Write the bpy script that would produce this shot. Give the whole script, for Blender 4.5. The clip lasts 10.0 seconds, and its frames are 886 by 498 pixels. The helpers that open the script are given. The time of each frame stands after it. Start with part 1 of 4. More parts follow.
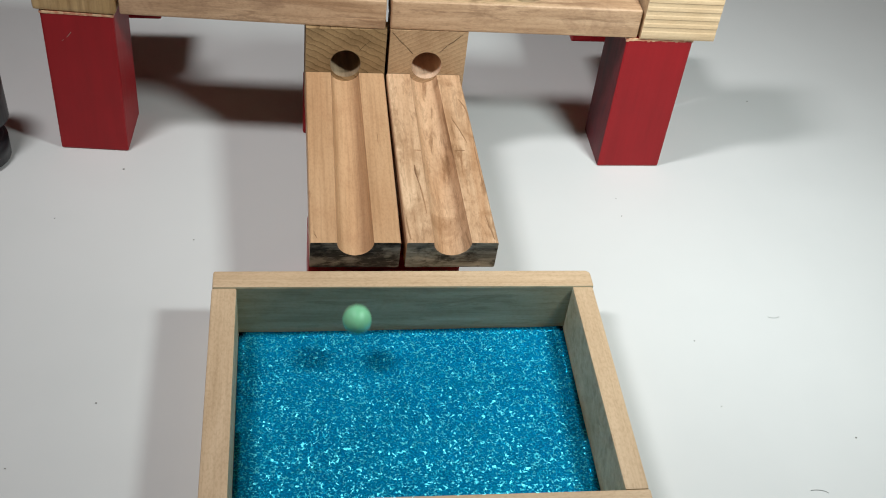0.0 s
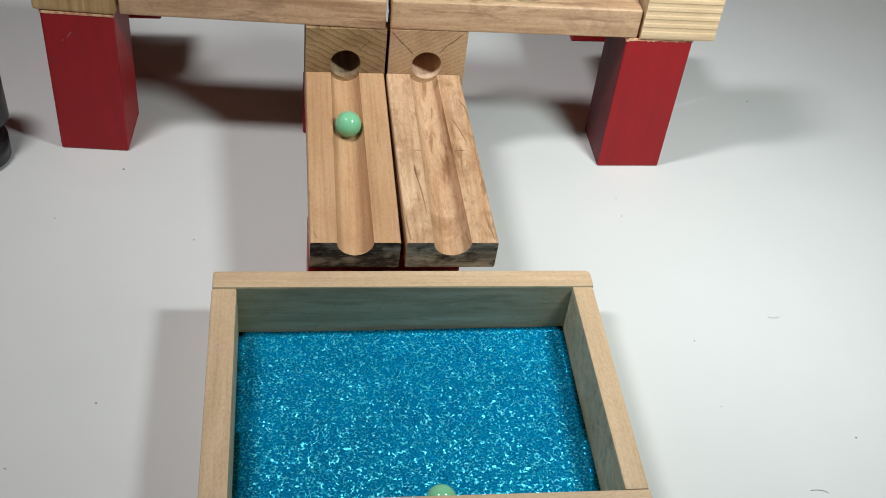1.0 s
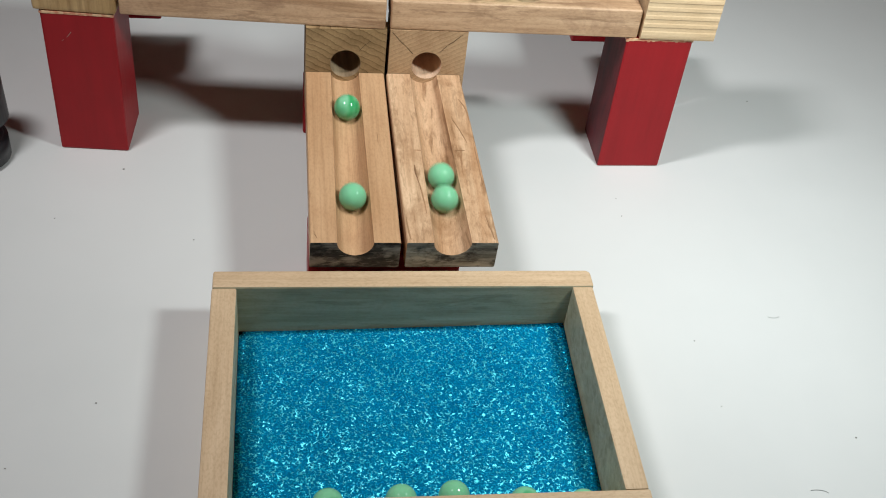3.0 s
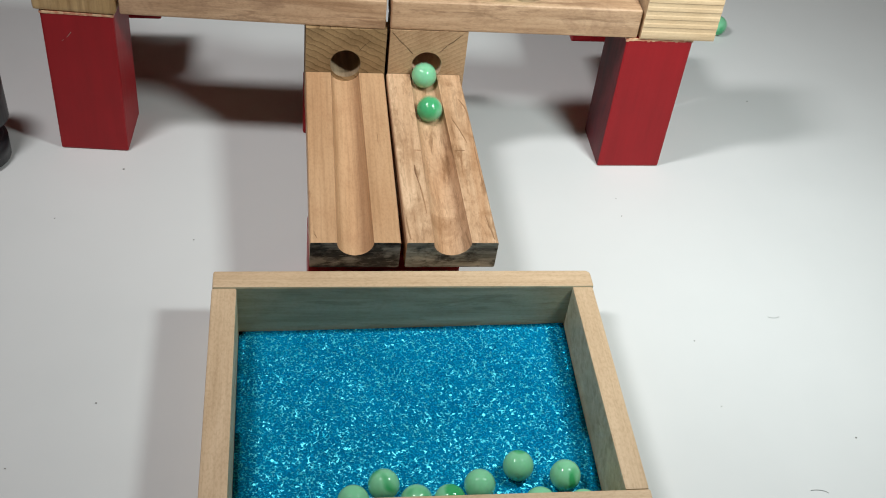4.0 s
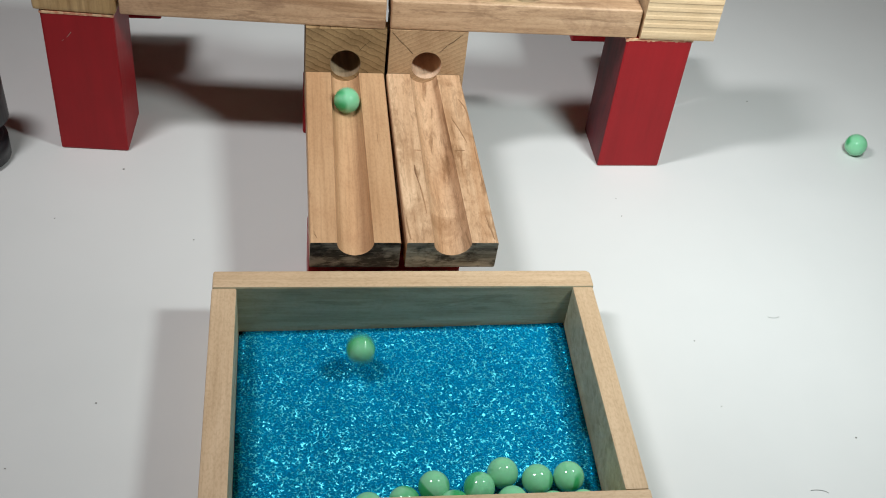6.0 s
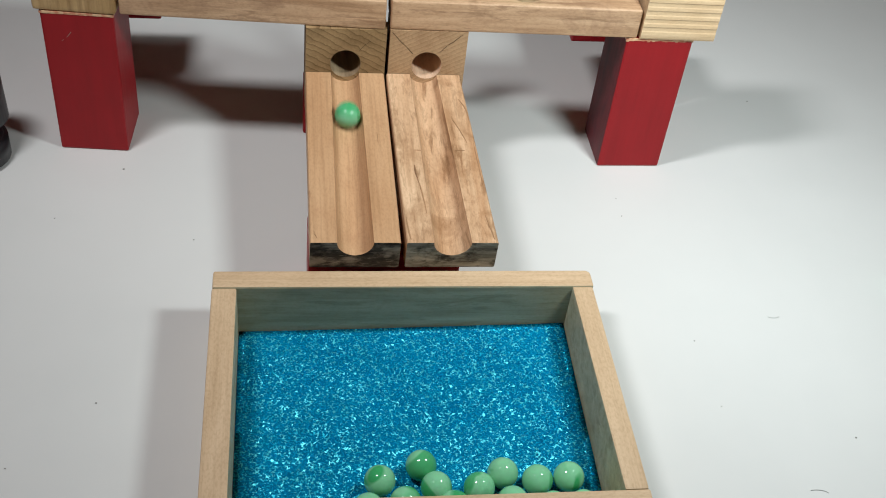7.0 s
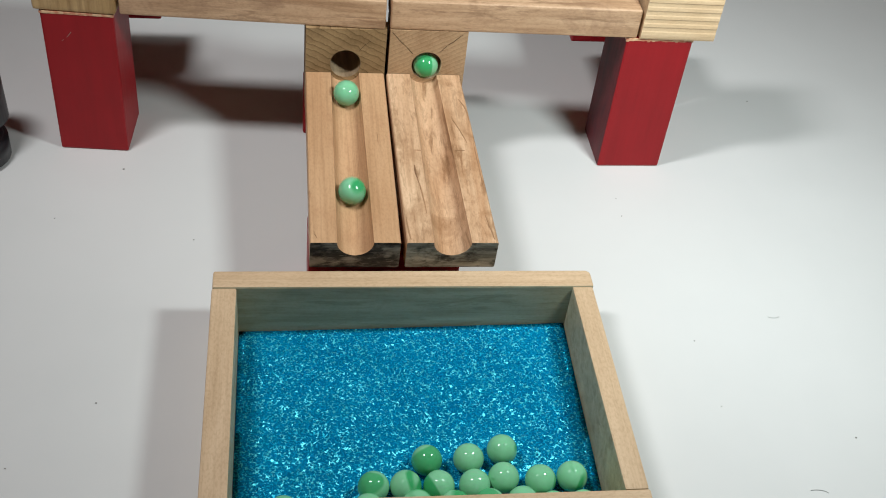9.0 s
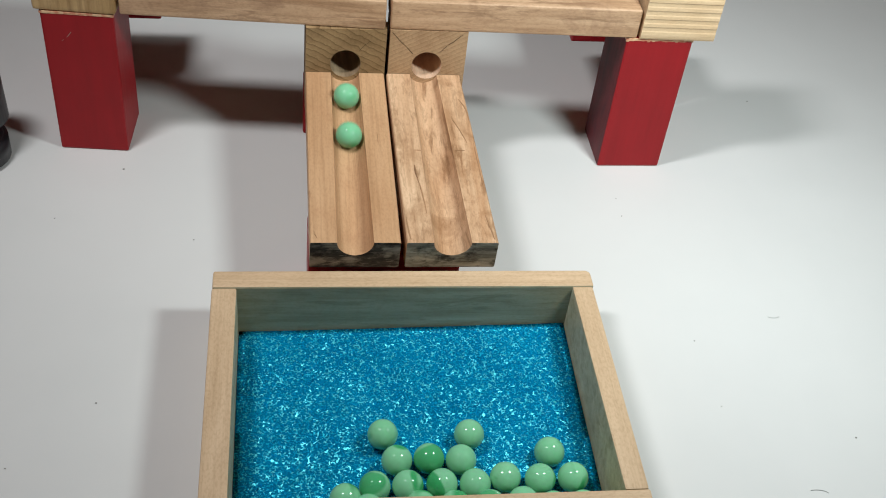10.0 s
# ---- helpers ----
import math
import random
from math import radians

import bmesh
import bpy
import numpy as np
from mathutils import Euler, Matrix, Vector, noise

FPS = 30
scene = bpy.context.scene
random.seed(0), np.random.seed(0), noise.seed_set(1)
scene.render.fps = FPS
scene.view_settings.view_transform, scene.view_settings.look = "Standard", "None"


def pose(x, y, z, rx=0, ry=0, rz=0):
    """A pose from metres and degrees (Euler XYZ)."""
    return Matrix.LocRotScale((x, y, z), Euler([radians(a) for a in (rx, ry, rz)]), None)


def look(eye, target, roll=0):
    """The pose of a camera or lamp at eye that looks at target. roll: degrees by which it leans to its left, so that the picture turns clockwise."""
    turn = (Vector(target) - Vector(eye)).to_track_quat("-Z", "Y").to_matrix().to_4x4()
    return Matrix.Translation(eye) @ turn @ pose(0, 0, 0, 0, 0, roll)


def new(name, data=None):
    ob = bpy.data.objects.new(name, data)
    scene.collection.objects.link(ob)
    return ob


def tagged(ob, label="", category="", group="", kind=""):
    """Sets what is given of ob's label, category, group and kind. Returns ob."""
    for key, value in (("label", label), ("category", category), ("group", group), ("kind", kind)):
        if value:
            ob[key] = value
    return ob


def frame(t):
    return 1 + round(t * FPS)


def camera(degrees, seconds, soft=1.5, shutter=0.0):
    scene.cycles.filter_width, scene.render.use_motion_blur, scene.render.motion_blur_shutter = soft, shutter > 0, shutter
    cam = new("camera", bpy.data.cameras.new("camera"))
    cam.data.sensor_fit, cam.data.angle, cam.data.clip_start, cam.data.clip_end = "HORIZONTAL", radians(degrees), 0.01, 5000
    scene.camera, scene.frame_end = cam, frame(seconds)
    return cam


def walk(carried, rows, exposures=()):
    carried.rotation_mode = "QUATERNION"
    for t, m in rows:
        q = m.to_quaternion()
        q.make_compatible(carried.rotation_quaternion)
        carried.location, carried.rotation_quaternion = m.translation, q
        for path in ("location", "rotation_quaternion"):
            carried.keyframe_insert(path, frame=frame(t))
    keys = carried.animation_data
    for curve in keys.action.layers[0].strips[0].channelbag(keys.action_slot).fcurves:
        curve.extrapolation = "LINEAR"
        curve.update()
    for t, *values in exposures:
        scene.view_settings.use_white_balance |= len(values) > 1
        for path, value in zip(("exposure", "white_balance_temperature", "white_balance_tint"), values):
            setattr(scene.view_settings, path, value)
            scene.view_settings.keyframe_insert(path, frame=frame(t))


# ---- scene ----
cam = camera(42.956, 10.0, soft=1.05, shutter=0.3)
EYE = Vector((0, 0, 0.4806))
AHEAD = Vector((0.1393, 0.7245, -0.6750))
walk(cam, [(0, look(EYE, EYE + AHEAD, 7.41)), (10, look(EYE, EYE + AHEAD, 7.41))], exposures=[(0, 0.0), (10, 0.0)])

# ---- light: a dim room and two desk lamps above the table ----
world = bpy.data.worlds.new("room_air")
world.use_nodes = True
world.node_tree.nodes["Background"].inputs[0].default_value = (0.9, 0.95, 1.0, 1)
world.node_tree.nodes["Background"].inputs[1].default_value = 0.05
scene.world = world


def desk_lamp_light(eye, target, watts, size, colour, beam=180.0, roll=0.0):
    data = bpy.data.lights.new("lamp_light", "AREA")
    data.shape, data.size, data.size_y, data.energy, data.color = "ELLIPSE", size[0], size[1], watts, colour
    data.spread = radians(beam)
    ob = new("lamp_light", data)
    ob.matrix_world = look(eye, target, roll)
    return ob


desk_lamp_light((-0.252, 0.412, 0.757), (0.20, 0.65, 0), 1.70, (0.19, 0.09), (0.965, 0.97, 0.97), 122.0, 62.0)
desk_lamp_light((0.297, 0.385, 0.405), (0.29, 0.74, 0), 1.82, (0.10, 0.07), (0.90, 1.0, 0.98))


# ---- materials ----
def nodes_of(name):
    m = bpy.data.materials.new(name)
    m.use_nodes = True
    nt = m.node_tree
    return m, nt, nt.nodes["Principled BSDF"]


def add(nt, kind, **values):
    n = nt.nodes.new(kind)
    for key, value in values.items():
        if key in n.inputs:
            n.inputs[key].default_value = value
    return n


def ramp(nt, source, stops):
    r = nt.nodes.new("ShaderNodeValToRGB")
    while len(r.color_ramp.elements) < len(stops):
        r.color_ramp.elements.new(0.5)
    for e, (at, colour) in zip(r.color_ramp.elements, stops):
        e.position, e.color = at, (*colour, 1)
    nt.links.new(source, r.inputs[0])
    return r


def coords(nt, scale, turn=(0, 0, 0), shift_random=True):
    tc = nt.nodes.new("ShaderNodeTexCoord")
    mp = nt.nodes.new("ShaderNodeMapping")
    mp.inputs["Scale"].default_value = scale
    mp.inputs["Rotation"].default_value = turn
    nt.links.new(tc.outputs["Object"], mp.inputs[0])
    if not shift_random:
        return mp.outputs[0]
    info = nt.nodes.new("ShaderNodeObjectInfo")
    mul = add(nt, "ShaderNodeMath")
    mul.operation = "MULTIPLY"
    mul.inputs[1].default_value = 37.0
    nt.links.new(info.outputs["Random"], mul.inputs[0])
    va = nt.nodes.new("ShaderNodeVectorMath")
    va.operation = "ADD"
    nt.links.new(mp.outputs[0], va.inputs[0])
    nt.links.new(mul.outputs[0], va.inputs[1])
    return va.outputs[0]


def mix(nt, fac, a, b, blend="MIX"):
    m = nt.nodes.new("ShaderNodeMix")
    m.data_type, m.blend_type = "RGBA", blend
    for sock, v in ((m.inputs[0], fac), (m.inputs[6], a), (m.inputs[7], b)):
        if isinstance(v, (int, float)):
            sock.default_value = v
        elif isinstance(v, tuple):
            sock.default_value = (*v, 1)
        else:
            nt.links.new(v, sock)
    return m.outputs[2]


def bump(nt, height, strength, distance, bsdf):
    b = add(nt, "ShaderNodeBump", Strength=strength, Distance=distance)
    nt.links.new(height, b.inputs["Height"])
    nt.links.new(b.outputs[0], bsdf.inputs["Normal"])


def wood(name, dark, light, stain, along=(0, 1), grain=1.0, figure=0.5, rough=0.55, stain_amount=0.35, pores=0.2, veins=None):
    """along: the axis (0 x, 1 y, 2 z) in which the fibres run, and a small lean."""
    m, nt, b = nodes_of(name)
    fine = [420.0 * grain] * 3
    fine[along[0]] = 14.0
    broad = [60.0] * 3
    broad[along[0]] = 9.0
    lean = (0, 0, 0.06 * along[1]) if along[0] != 2 else (0.06 * along[1], 0, 0)
    nf = add(nt, "ShaderNodeTexNoise", Scale=1.0, Detail=5.0, Roughness=0.6)
    nt.links.new(coords(nt, fine, lean), nf.inputs["Vector"])
    nb = add(nt, "ShaderNodeTexNoise", Scale=1.0, Detail=4.0, Roughness=0.55, Distortion=0.8)
    nt.links.new(coords(nt, broad, lean), nb.inputs["Vector"])
    ns = add(nt, "ShaderNodeTexNoise", Scale=28.0, Detail=5.0, Roughness=0.6, Distortion=1.2)
    nt.links.new(coords(nt, (1, 1, 1)), ns.inputs["Vector"])
    base = ramp(nt, nb.outputs[0], [(0.3, dark), (0.68, light)])
    fr = ramp(nt, nf.outputs[0], [(0.32, (0.62, 0.56, 0.50)), (0.55, (1, 1, 1))])
    c = mix(nt, figure, base.outputs[0], fr.outputs[0], "MULTIPLY")
    sr = ramp(nt, ns.outputs[0], [(0.52, (0, 0, 0)), (0.72, (1, 1, 1))])
    sm = add(nt, "ShaderNodeMath")
    sm.operation = "MULTIPLY"
    sm.inputs[1].default_value = stain_amount
    nt.links.new(sr.outputs[0], sm.inputs[0])
    c = mix(nt, sm.outputs[0], c, stain)
    if veins:  # thin brown lines of spalting that wander along the fibres
        run = [120.0] * 3
        run[along[0]] = 20.0
        nv = add(nt, "ShaderNodeTexNoise", Scale=1.0, Detail=5.0, Roughness=0.68, Distortion=0.35)
        nt.links.new(coords(nt, run, lean), nv.inputs["Vector"])
        vr = ramp(nt, nv.outputs[0], [(0.32, (0.75,) * 3), (0.38, (0.5,) * 3), (0.44, (0, 0, 0)), (0.56, (0, 0, 0)), (0.60, (0.34,) * 3), (0.64, (0, 0, 0))])
        c = mix(nt, vr.outputs[0], c, veins)
    # short pores and fuzz
    pore = [900.0] * 3
    pore[along[0]] = 420.0
    npore = add(nt, "ShaderNodeTexNoise", Scale=1.0, Detail=3.0, Roughness=0.6)
    nt.links.new(coords(nt, pore, lean), npore.inputs["Vector"])
    pr = ramp(nt, npore.outputs[0], [(0.36, (0.70, 0.62, 0.55)), (0.54, (1, 1, 1))])
    c = mix(nt, pores, c, pr.outputs[0], "MULTIPLY")
    nt.links.new(c, b.inputs["Base Color"])
    b.inputs["Roughness"].default_value = rough
    b.inputs["Specular IOR Level"].default_value = 0.35
    bump(nt, mix(nt, 0.5, nf.outputs[0], npore.outputs[0]), 0.3, 0.0005, b)
    return m


RAIL_PLAIN = wood("beech_rail", (0.50, 0.285, 0.150), (0.62, 0.385, 0.220), (0.40, 0.20, 0.10), (1, 0.5), 1.3, 0.45, 0.42, 0.3, 0.3)
RAIL_FIGURED = wood("figured_maple_rail", (0.50, 0.275, 0.145), (0.74, 0.505, 0.325), (0.30, 0.145, 0.062), (1, 2.0), 0.9, 0.55, 0.42, 0.7, 0.35, (0.21, 0.10, 0.042))


def ring_wood(name, dark, light, lean, period, contrast, wobble):
    """End grain: growth rings that cross the face aslant."""
    m, nt, b = nodes_of(name)
    w = nt.nodes.new("ShaderNodeTexWave")
    w.wave_type, w.bands_direction, w.wave_profile = "BANDS", "Z", "SAW"
    w.inputs["Scale"].default_value = 0.314 / period
    w.inputs["Distortion"].default_value = wobble
    w.inputs["Detail"].default_value = 3.0
    w.inputs["Detail Scale"].default_value = 1.2
    nt.links.new(coords(nt, (1, 1, 1), (0, radians(lean), 0), False), w.inputs["Vector"])
    n1 = add(nt, "ShaderNodeTexNoise", Scale=700.0, Detail=4.0, Roughness=0.7)
    nt.links.new(coords(nt, (1, 0.1, 1)), n1.inputs["Vector"])
    n2 = add(nt, "ShaderNodeTexNoise", Scale=55.0, Detail=4.0)
    nt.links.new(coords(nt, (1, 1, 1)), n2.inputs["Vector"])
    base = ramp(nt, n2.outputs[0], [(0.35, tuple(0.5 * (p + q) for p, q in zip(dark, light))), (0.65, light)])
    rr = ramp(nt, w.outputs[0], [(0.1, (1, 1, 1)), (0.75, (0.8, 0.78, 0.75)), (0.95, tuple(p / q for p, q in zip(dark, light)))])
    c = mix(nt, contrast, base.outputs[0], rr.outputs[0], "MULTIPLY")
    sp = ramp(nt, n1.outputs[0], [(0.3, (0.6, 0.55, 0.5)), (0.55, (1, 1, 1))])
    c = mix(nt, 0.5, c, sp.outputs[0], "MULTIPLY")
    nt.links.new(c, b.inputs["Base Color"])
    b.inputs["Roughness"].default_value = 0.75
    b.inputs["Specular IOR Level"].default_value = 0.25
    bump(nt, n1.outputs[0], 0.35, 0.0004, b)
    return m


END_GRAIN = ring_wood("end_grain_dark", (0.15, 0.085, 0.035), (0.42, 0.28, 0.145), -28, 0.0040, 0.7, 4.5)
END_GRAIN_PALE = ring_wood("end_grain_pale", (0.33, 0.19, 0.10), (0.53, 0.35, 0.205), 28, 0.0028, 0.55, 2.0)
BORE_DARK = wood("drilled_bore_dark", (0.20, 0.13, 0.075), (0.42, 0.31, 0.20), (0.10, 0.06, 0.035), (1, 0.5), 0.8, 0.5, 0.6, 0.4)
BORE_PALE = wood("drilled_bore_pale", (0.66, 0.43, 0.29), (0.80, 0.58, 0.42), (0.50, 0.24, 0.14), (1, 0.5), 0.8, 0.4, 0.5, 0.3)


def burnt_wood(name, dark, light, lean, mottle):
    """Scorched end grain: grey-brown with black blotches and thin pale fibres aslant."""
    m, nt, b = nodes_of(name)
    n1 = add(nt, "ShaderNodeTexNoise", Scale=1.0, Detail=5.0, Roughness=0.65, Distortion=0.6)
    nt.links.new(coords(nt, (55, 55, 260), (0, radians(lean), 0)), n1.inputs["Vector"])
    n2 = add(nt, "ShaderNodeTexNoise", Scale=85.0, Detail=4.0, Roughness=0.6)
    nt.links.new(coords(nt, (1, 1, 1.4)), n2.inputs["Vector"])
    n3 = add(nt, "ShaderNodeTexNoise", Scale=1.0, Detail=3.0, Roughness=0.6)
    nt.links.new(coords(nt, (130, 130, 1500), (0, radians(lean + 8), 0)), n3.inputs["Vector"])
    base = ramp(nt, n1.outputs[0], [(0.36, dark), (0.48, tuple(0.55 * v for v in light)), (0.66, light)])
    blot = ramp(nt, n2.outputs[0], [(0.50 - mottle, (0.10, 0.09, 0.09)), (0.62 - mottle, (1, 1, 1))])
    c = mix(nt, 0.9, base.outputs[0], blot.outputs[0], "MULTIPLY")
    fib = ramp(nt, n3.outputs[0], [(0.60, (0, 0, 0)), (0.72, (0.5, 0.5, 0.5))])
    c = mix(nt, fib.outputs[0], c, tuple(1.5 * v for v in light))
    nt.links.new(c, b.inputs["Base Color"])
    b.inputs["Roughness"].default_value = 0.7
    b.inputs["Specular IOR Level"].default_value = 0.25
    bump(nt, n3.outputs[0], 0.4, 0.0004, b)
    return m


BURNT_END = burnt_wood("burnt_end_grain", (0.055, 0.042, 0.038), (0.42, 0.35, 0.29), 18, 0.04)
WEATHERED_END = burnt_wood("weathered_end_grain", (0.15, 0.125, 0.10), (0.52, 0.47, 0.39), -24, 0.13)
PLANK = wood("beech_plank", (0.47, 0.285, 0.165), (0.64, 0.425, 0.27), (0.32, 0.185, 0.11), (0, 0.6), 1.0, 0.5, 0.55, 0.6, 0.35, (0.24, 0.13, 0.07))
PINE_UP = wood("pine_upright_grain", (0.40, 0.24, 0.095), (0.60, 0.41, 0.21), (0.36, 0.20, 0.08), (2, 0.5), 0.8, 0.9, 0.6, 0.15)
PINE_END = wood("pine_ring_grain", (0.59, 0.405, 0.235), (0.72, 0.535, 0.34), (0.52, 0.34, 0.18), (0, 0.5), 0.6, 0.4, 0.6, 0.12)
TRAY = wood("tray_wood_x", (0.58, 0.405, 0.25), (0.68, 0.495, 0.325), (0.52, 0.36, 0.225), (0, 0.5), 1.4, 0.35, 0.6, 0.4, 0.35)
TRAY_SIDE = wood("tray_wood_y", (0.58, 0.405, 0.25), (0.68, 0.495, 0.325), (0.52, 0.36, 0.225), (1, 0.5), 1.4, 0.35, 0.6, 0.4, 0.35)
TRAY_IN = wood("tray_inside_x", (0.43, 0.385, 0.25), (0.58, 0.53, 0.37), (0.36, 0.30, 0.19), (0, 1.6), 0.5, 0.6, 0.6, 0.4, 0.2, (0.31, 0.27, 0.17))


def red_paint():
    m, nt, b = nodes_of("worn_red_paint")
    n1 = add(nt, "ShaderNodeTexNoise", Scale=1.0, Detail=4.0, Roughness=0.6)
    nt.links.new(coords(nt, (220, 220, 16)), n1.inputs["Vector"])
    n2 = add(nt, "ShaderNodeTexNoise", Scale=45.0, Detail=5.0, Roughness=0.65)
    nt.links.new(coords(nt, (1, 1, 1)), n2.inputs["Vector"])
    c1 = ramp(nt, n1.outputs[0], [(0.3, (0.300, 0.005, 0.009)), (0.7, (0.350, 0.006, 0.011))])
    c2 = ramp(nt, n2.outputs[0], [(0.3, (0.75, 0.7, 0.7)), (0.7, (1, 1, 1))])
    c = mix(nt, 0.4, c1.outputs[0], c2.outputs[0], "MULTIPLY")
    # paint rubbed off along sharp edges
    geo = nt.nodes.new("ShaderNodeNewGeometry")
    wear = add(nt, "ShaderNodeMath")
    wear.operation = "MULTIPLY_ADD"
    nt.links.new(n2.outputs[0], wear.inputs[0])
    wear.inputs[1].default_value = 0.10
    nt.links.new(geo.outputs["Pointiness"], wear.inputs[2])
    wr = ramp(nt, wear.outputs[0], [(0.655, (0, 0, 0)), (0.69, (1, 1, 1))])
    c = mix(nt, wr.outputs[0], c, (0.62, 0.40, 0.25))
    nt.links.new(c, b.inputs["Base Color"])
    b.inputs["Roughness"].default_value = 0.45
    b.inputs["Specular IOR Level"].default_value = 0.3
    bump(nt, n1.outputs[0], 0.3, 0.0004, b)
    return m


RED = red_paint()
RED_DARK = wood("dark_red_grain", (0.055, 0.012, 0.018), (0.19, 0.018, 0.026), (0.035, 0.012, 0.018), (2, 0.5), 0.5, 0.8, 0.6, 0.4)


def bare_edge():
    m, nt, b = nodes_of("bare_wood_edge")
    n1 = add(nt, "ShaderNodeTexNoise", Scale=300.0, Detail=4.0)
    nt.links.new(coords(nt, (1, 1, 1)), n1.inputs["Vector"])
    c = ramp(nt, n1.outputs[0], [(0.4, (0.55, 0.22, 0.13)), (0.6, (0.70, 0.47, 0.28))])
    nt.links.new(c.outputs[0], b.inputs["Base Color"])
    b.inputs["Roughness"].default_value = 0.7
    return m


BARE = bare_edge()


def table_white():
    m, nt, b = nodes_of("white_laminate")
    n1 = add(nt, "ShaderNodeTexNoise", Scale=5.0, Detail=5.0, Roughness=0.6)
    nt.links.new(coords(nt, (1, 1, 1), (0, 0, 0), False), n1.inputs["Vector"])
    n2 = add(nt, "ShaderNodeTexNoise", Scale=900.0, Detail=3.0)
    nt.links.new(coords(nt, (1, 1, 1), (0, 0, 0), False), n2.inputs["Vector"])
    c = ramp(nt, n1.outputs[0], [(0.3, (0.685, 0.69, 0.687)), (0.7, (0.73, 0.733, 0.73))])
    nt.links.new(c.outputs[0], b.inputs["Base Color"])
    r = ramp(nt, n1.outputs[0], [(0.3, (0.42,) * 3), (0.7, (0.55,) * 3)])
    nt.links.new(r.outputs[0], b.inputs["Roughness"])
    bump(nt, n2.outputs[0], 0.08, 0.0002, b)
    return m


TABLE = table_white()


def plain(name, colour, rough=0.6, metal=0.0, spec=0.5):
    m, nt, b = nodes_of(name)
    n1 = add(nt, "ShaderNodeTexNoise", Scale=60.0, Detail=5.0, Roughness=0.65)
    nt.links.new(coords(nt, (1, 1, 1)), n1.inputs["Vector"])
    lo = tuple(v * 0.82 for v in colour)
    c = ramp(nt, n1.outputs[0], [(0.3, lo), (0.7, colour)])
    nt.links.new(c.outputs[0], b.inputs["Base Color"])
    b.inputs["Roughness"].default_value = rough
    b.inputs["Metallic"].default_value = metal
    b.inputs["Specular IOR Level"].default_value = spec
    bump(nt, n1.outputs[0], 0.1, 0.0003, b)
    return m


BLACK = plain("black_plastic", (0.012, 0.013, 0.016), 0.4)
# unseen room: this warm colour reddens and lifts the bounced light in shadows
WALL = plain("unseen_warm_bounce", (0.76, 0.47, 0.39), 0.8)
LEG_WHITE = plain("white_leg_paint", (0.68, 0.67, 0.65), 0.6)
FLOOR = plain("room_floor", (0.22, 0.19, 0.16), 0.6)
LINT = plain("grey_lint", (0.33, 0.34, 0.33), 0.9)
SPECK = plain("dark_crumb", (0.30, 0.30, 0.28), 0.9)


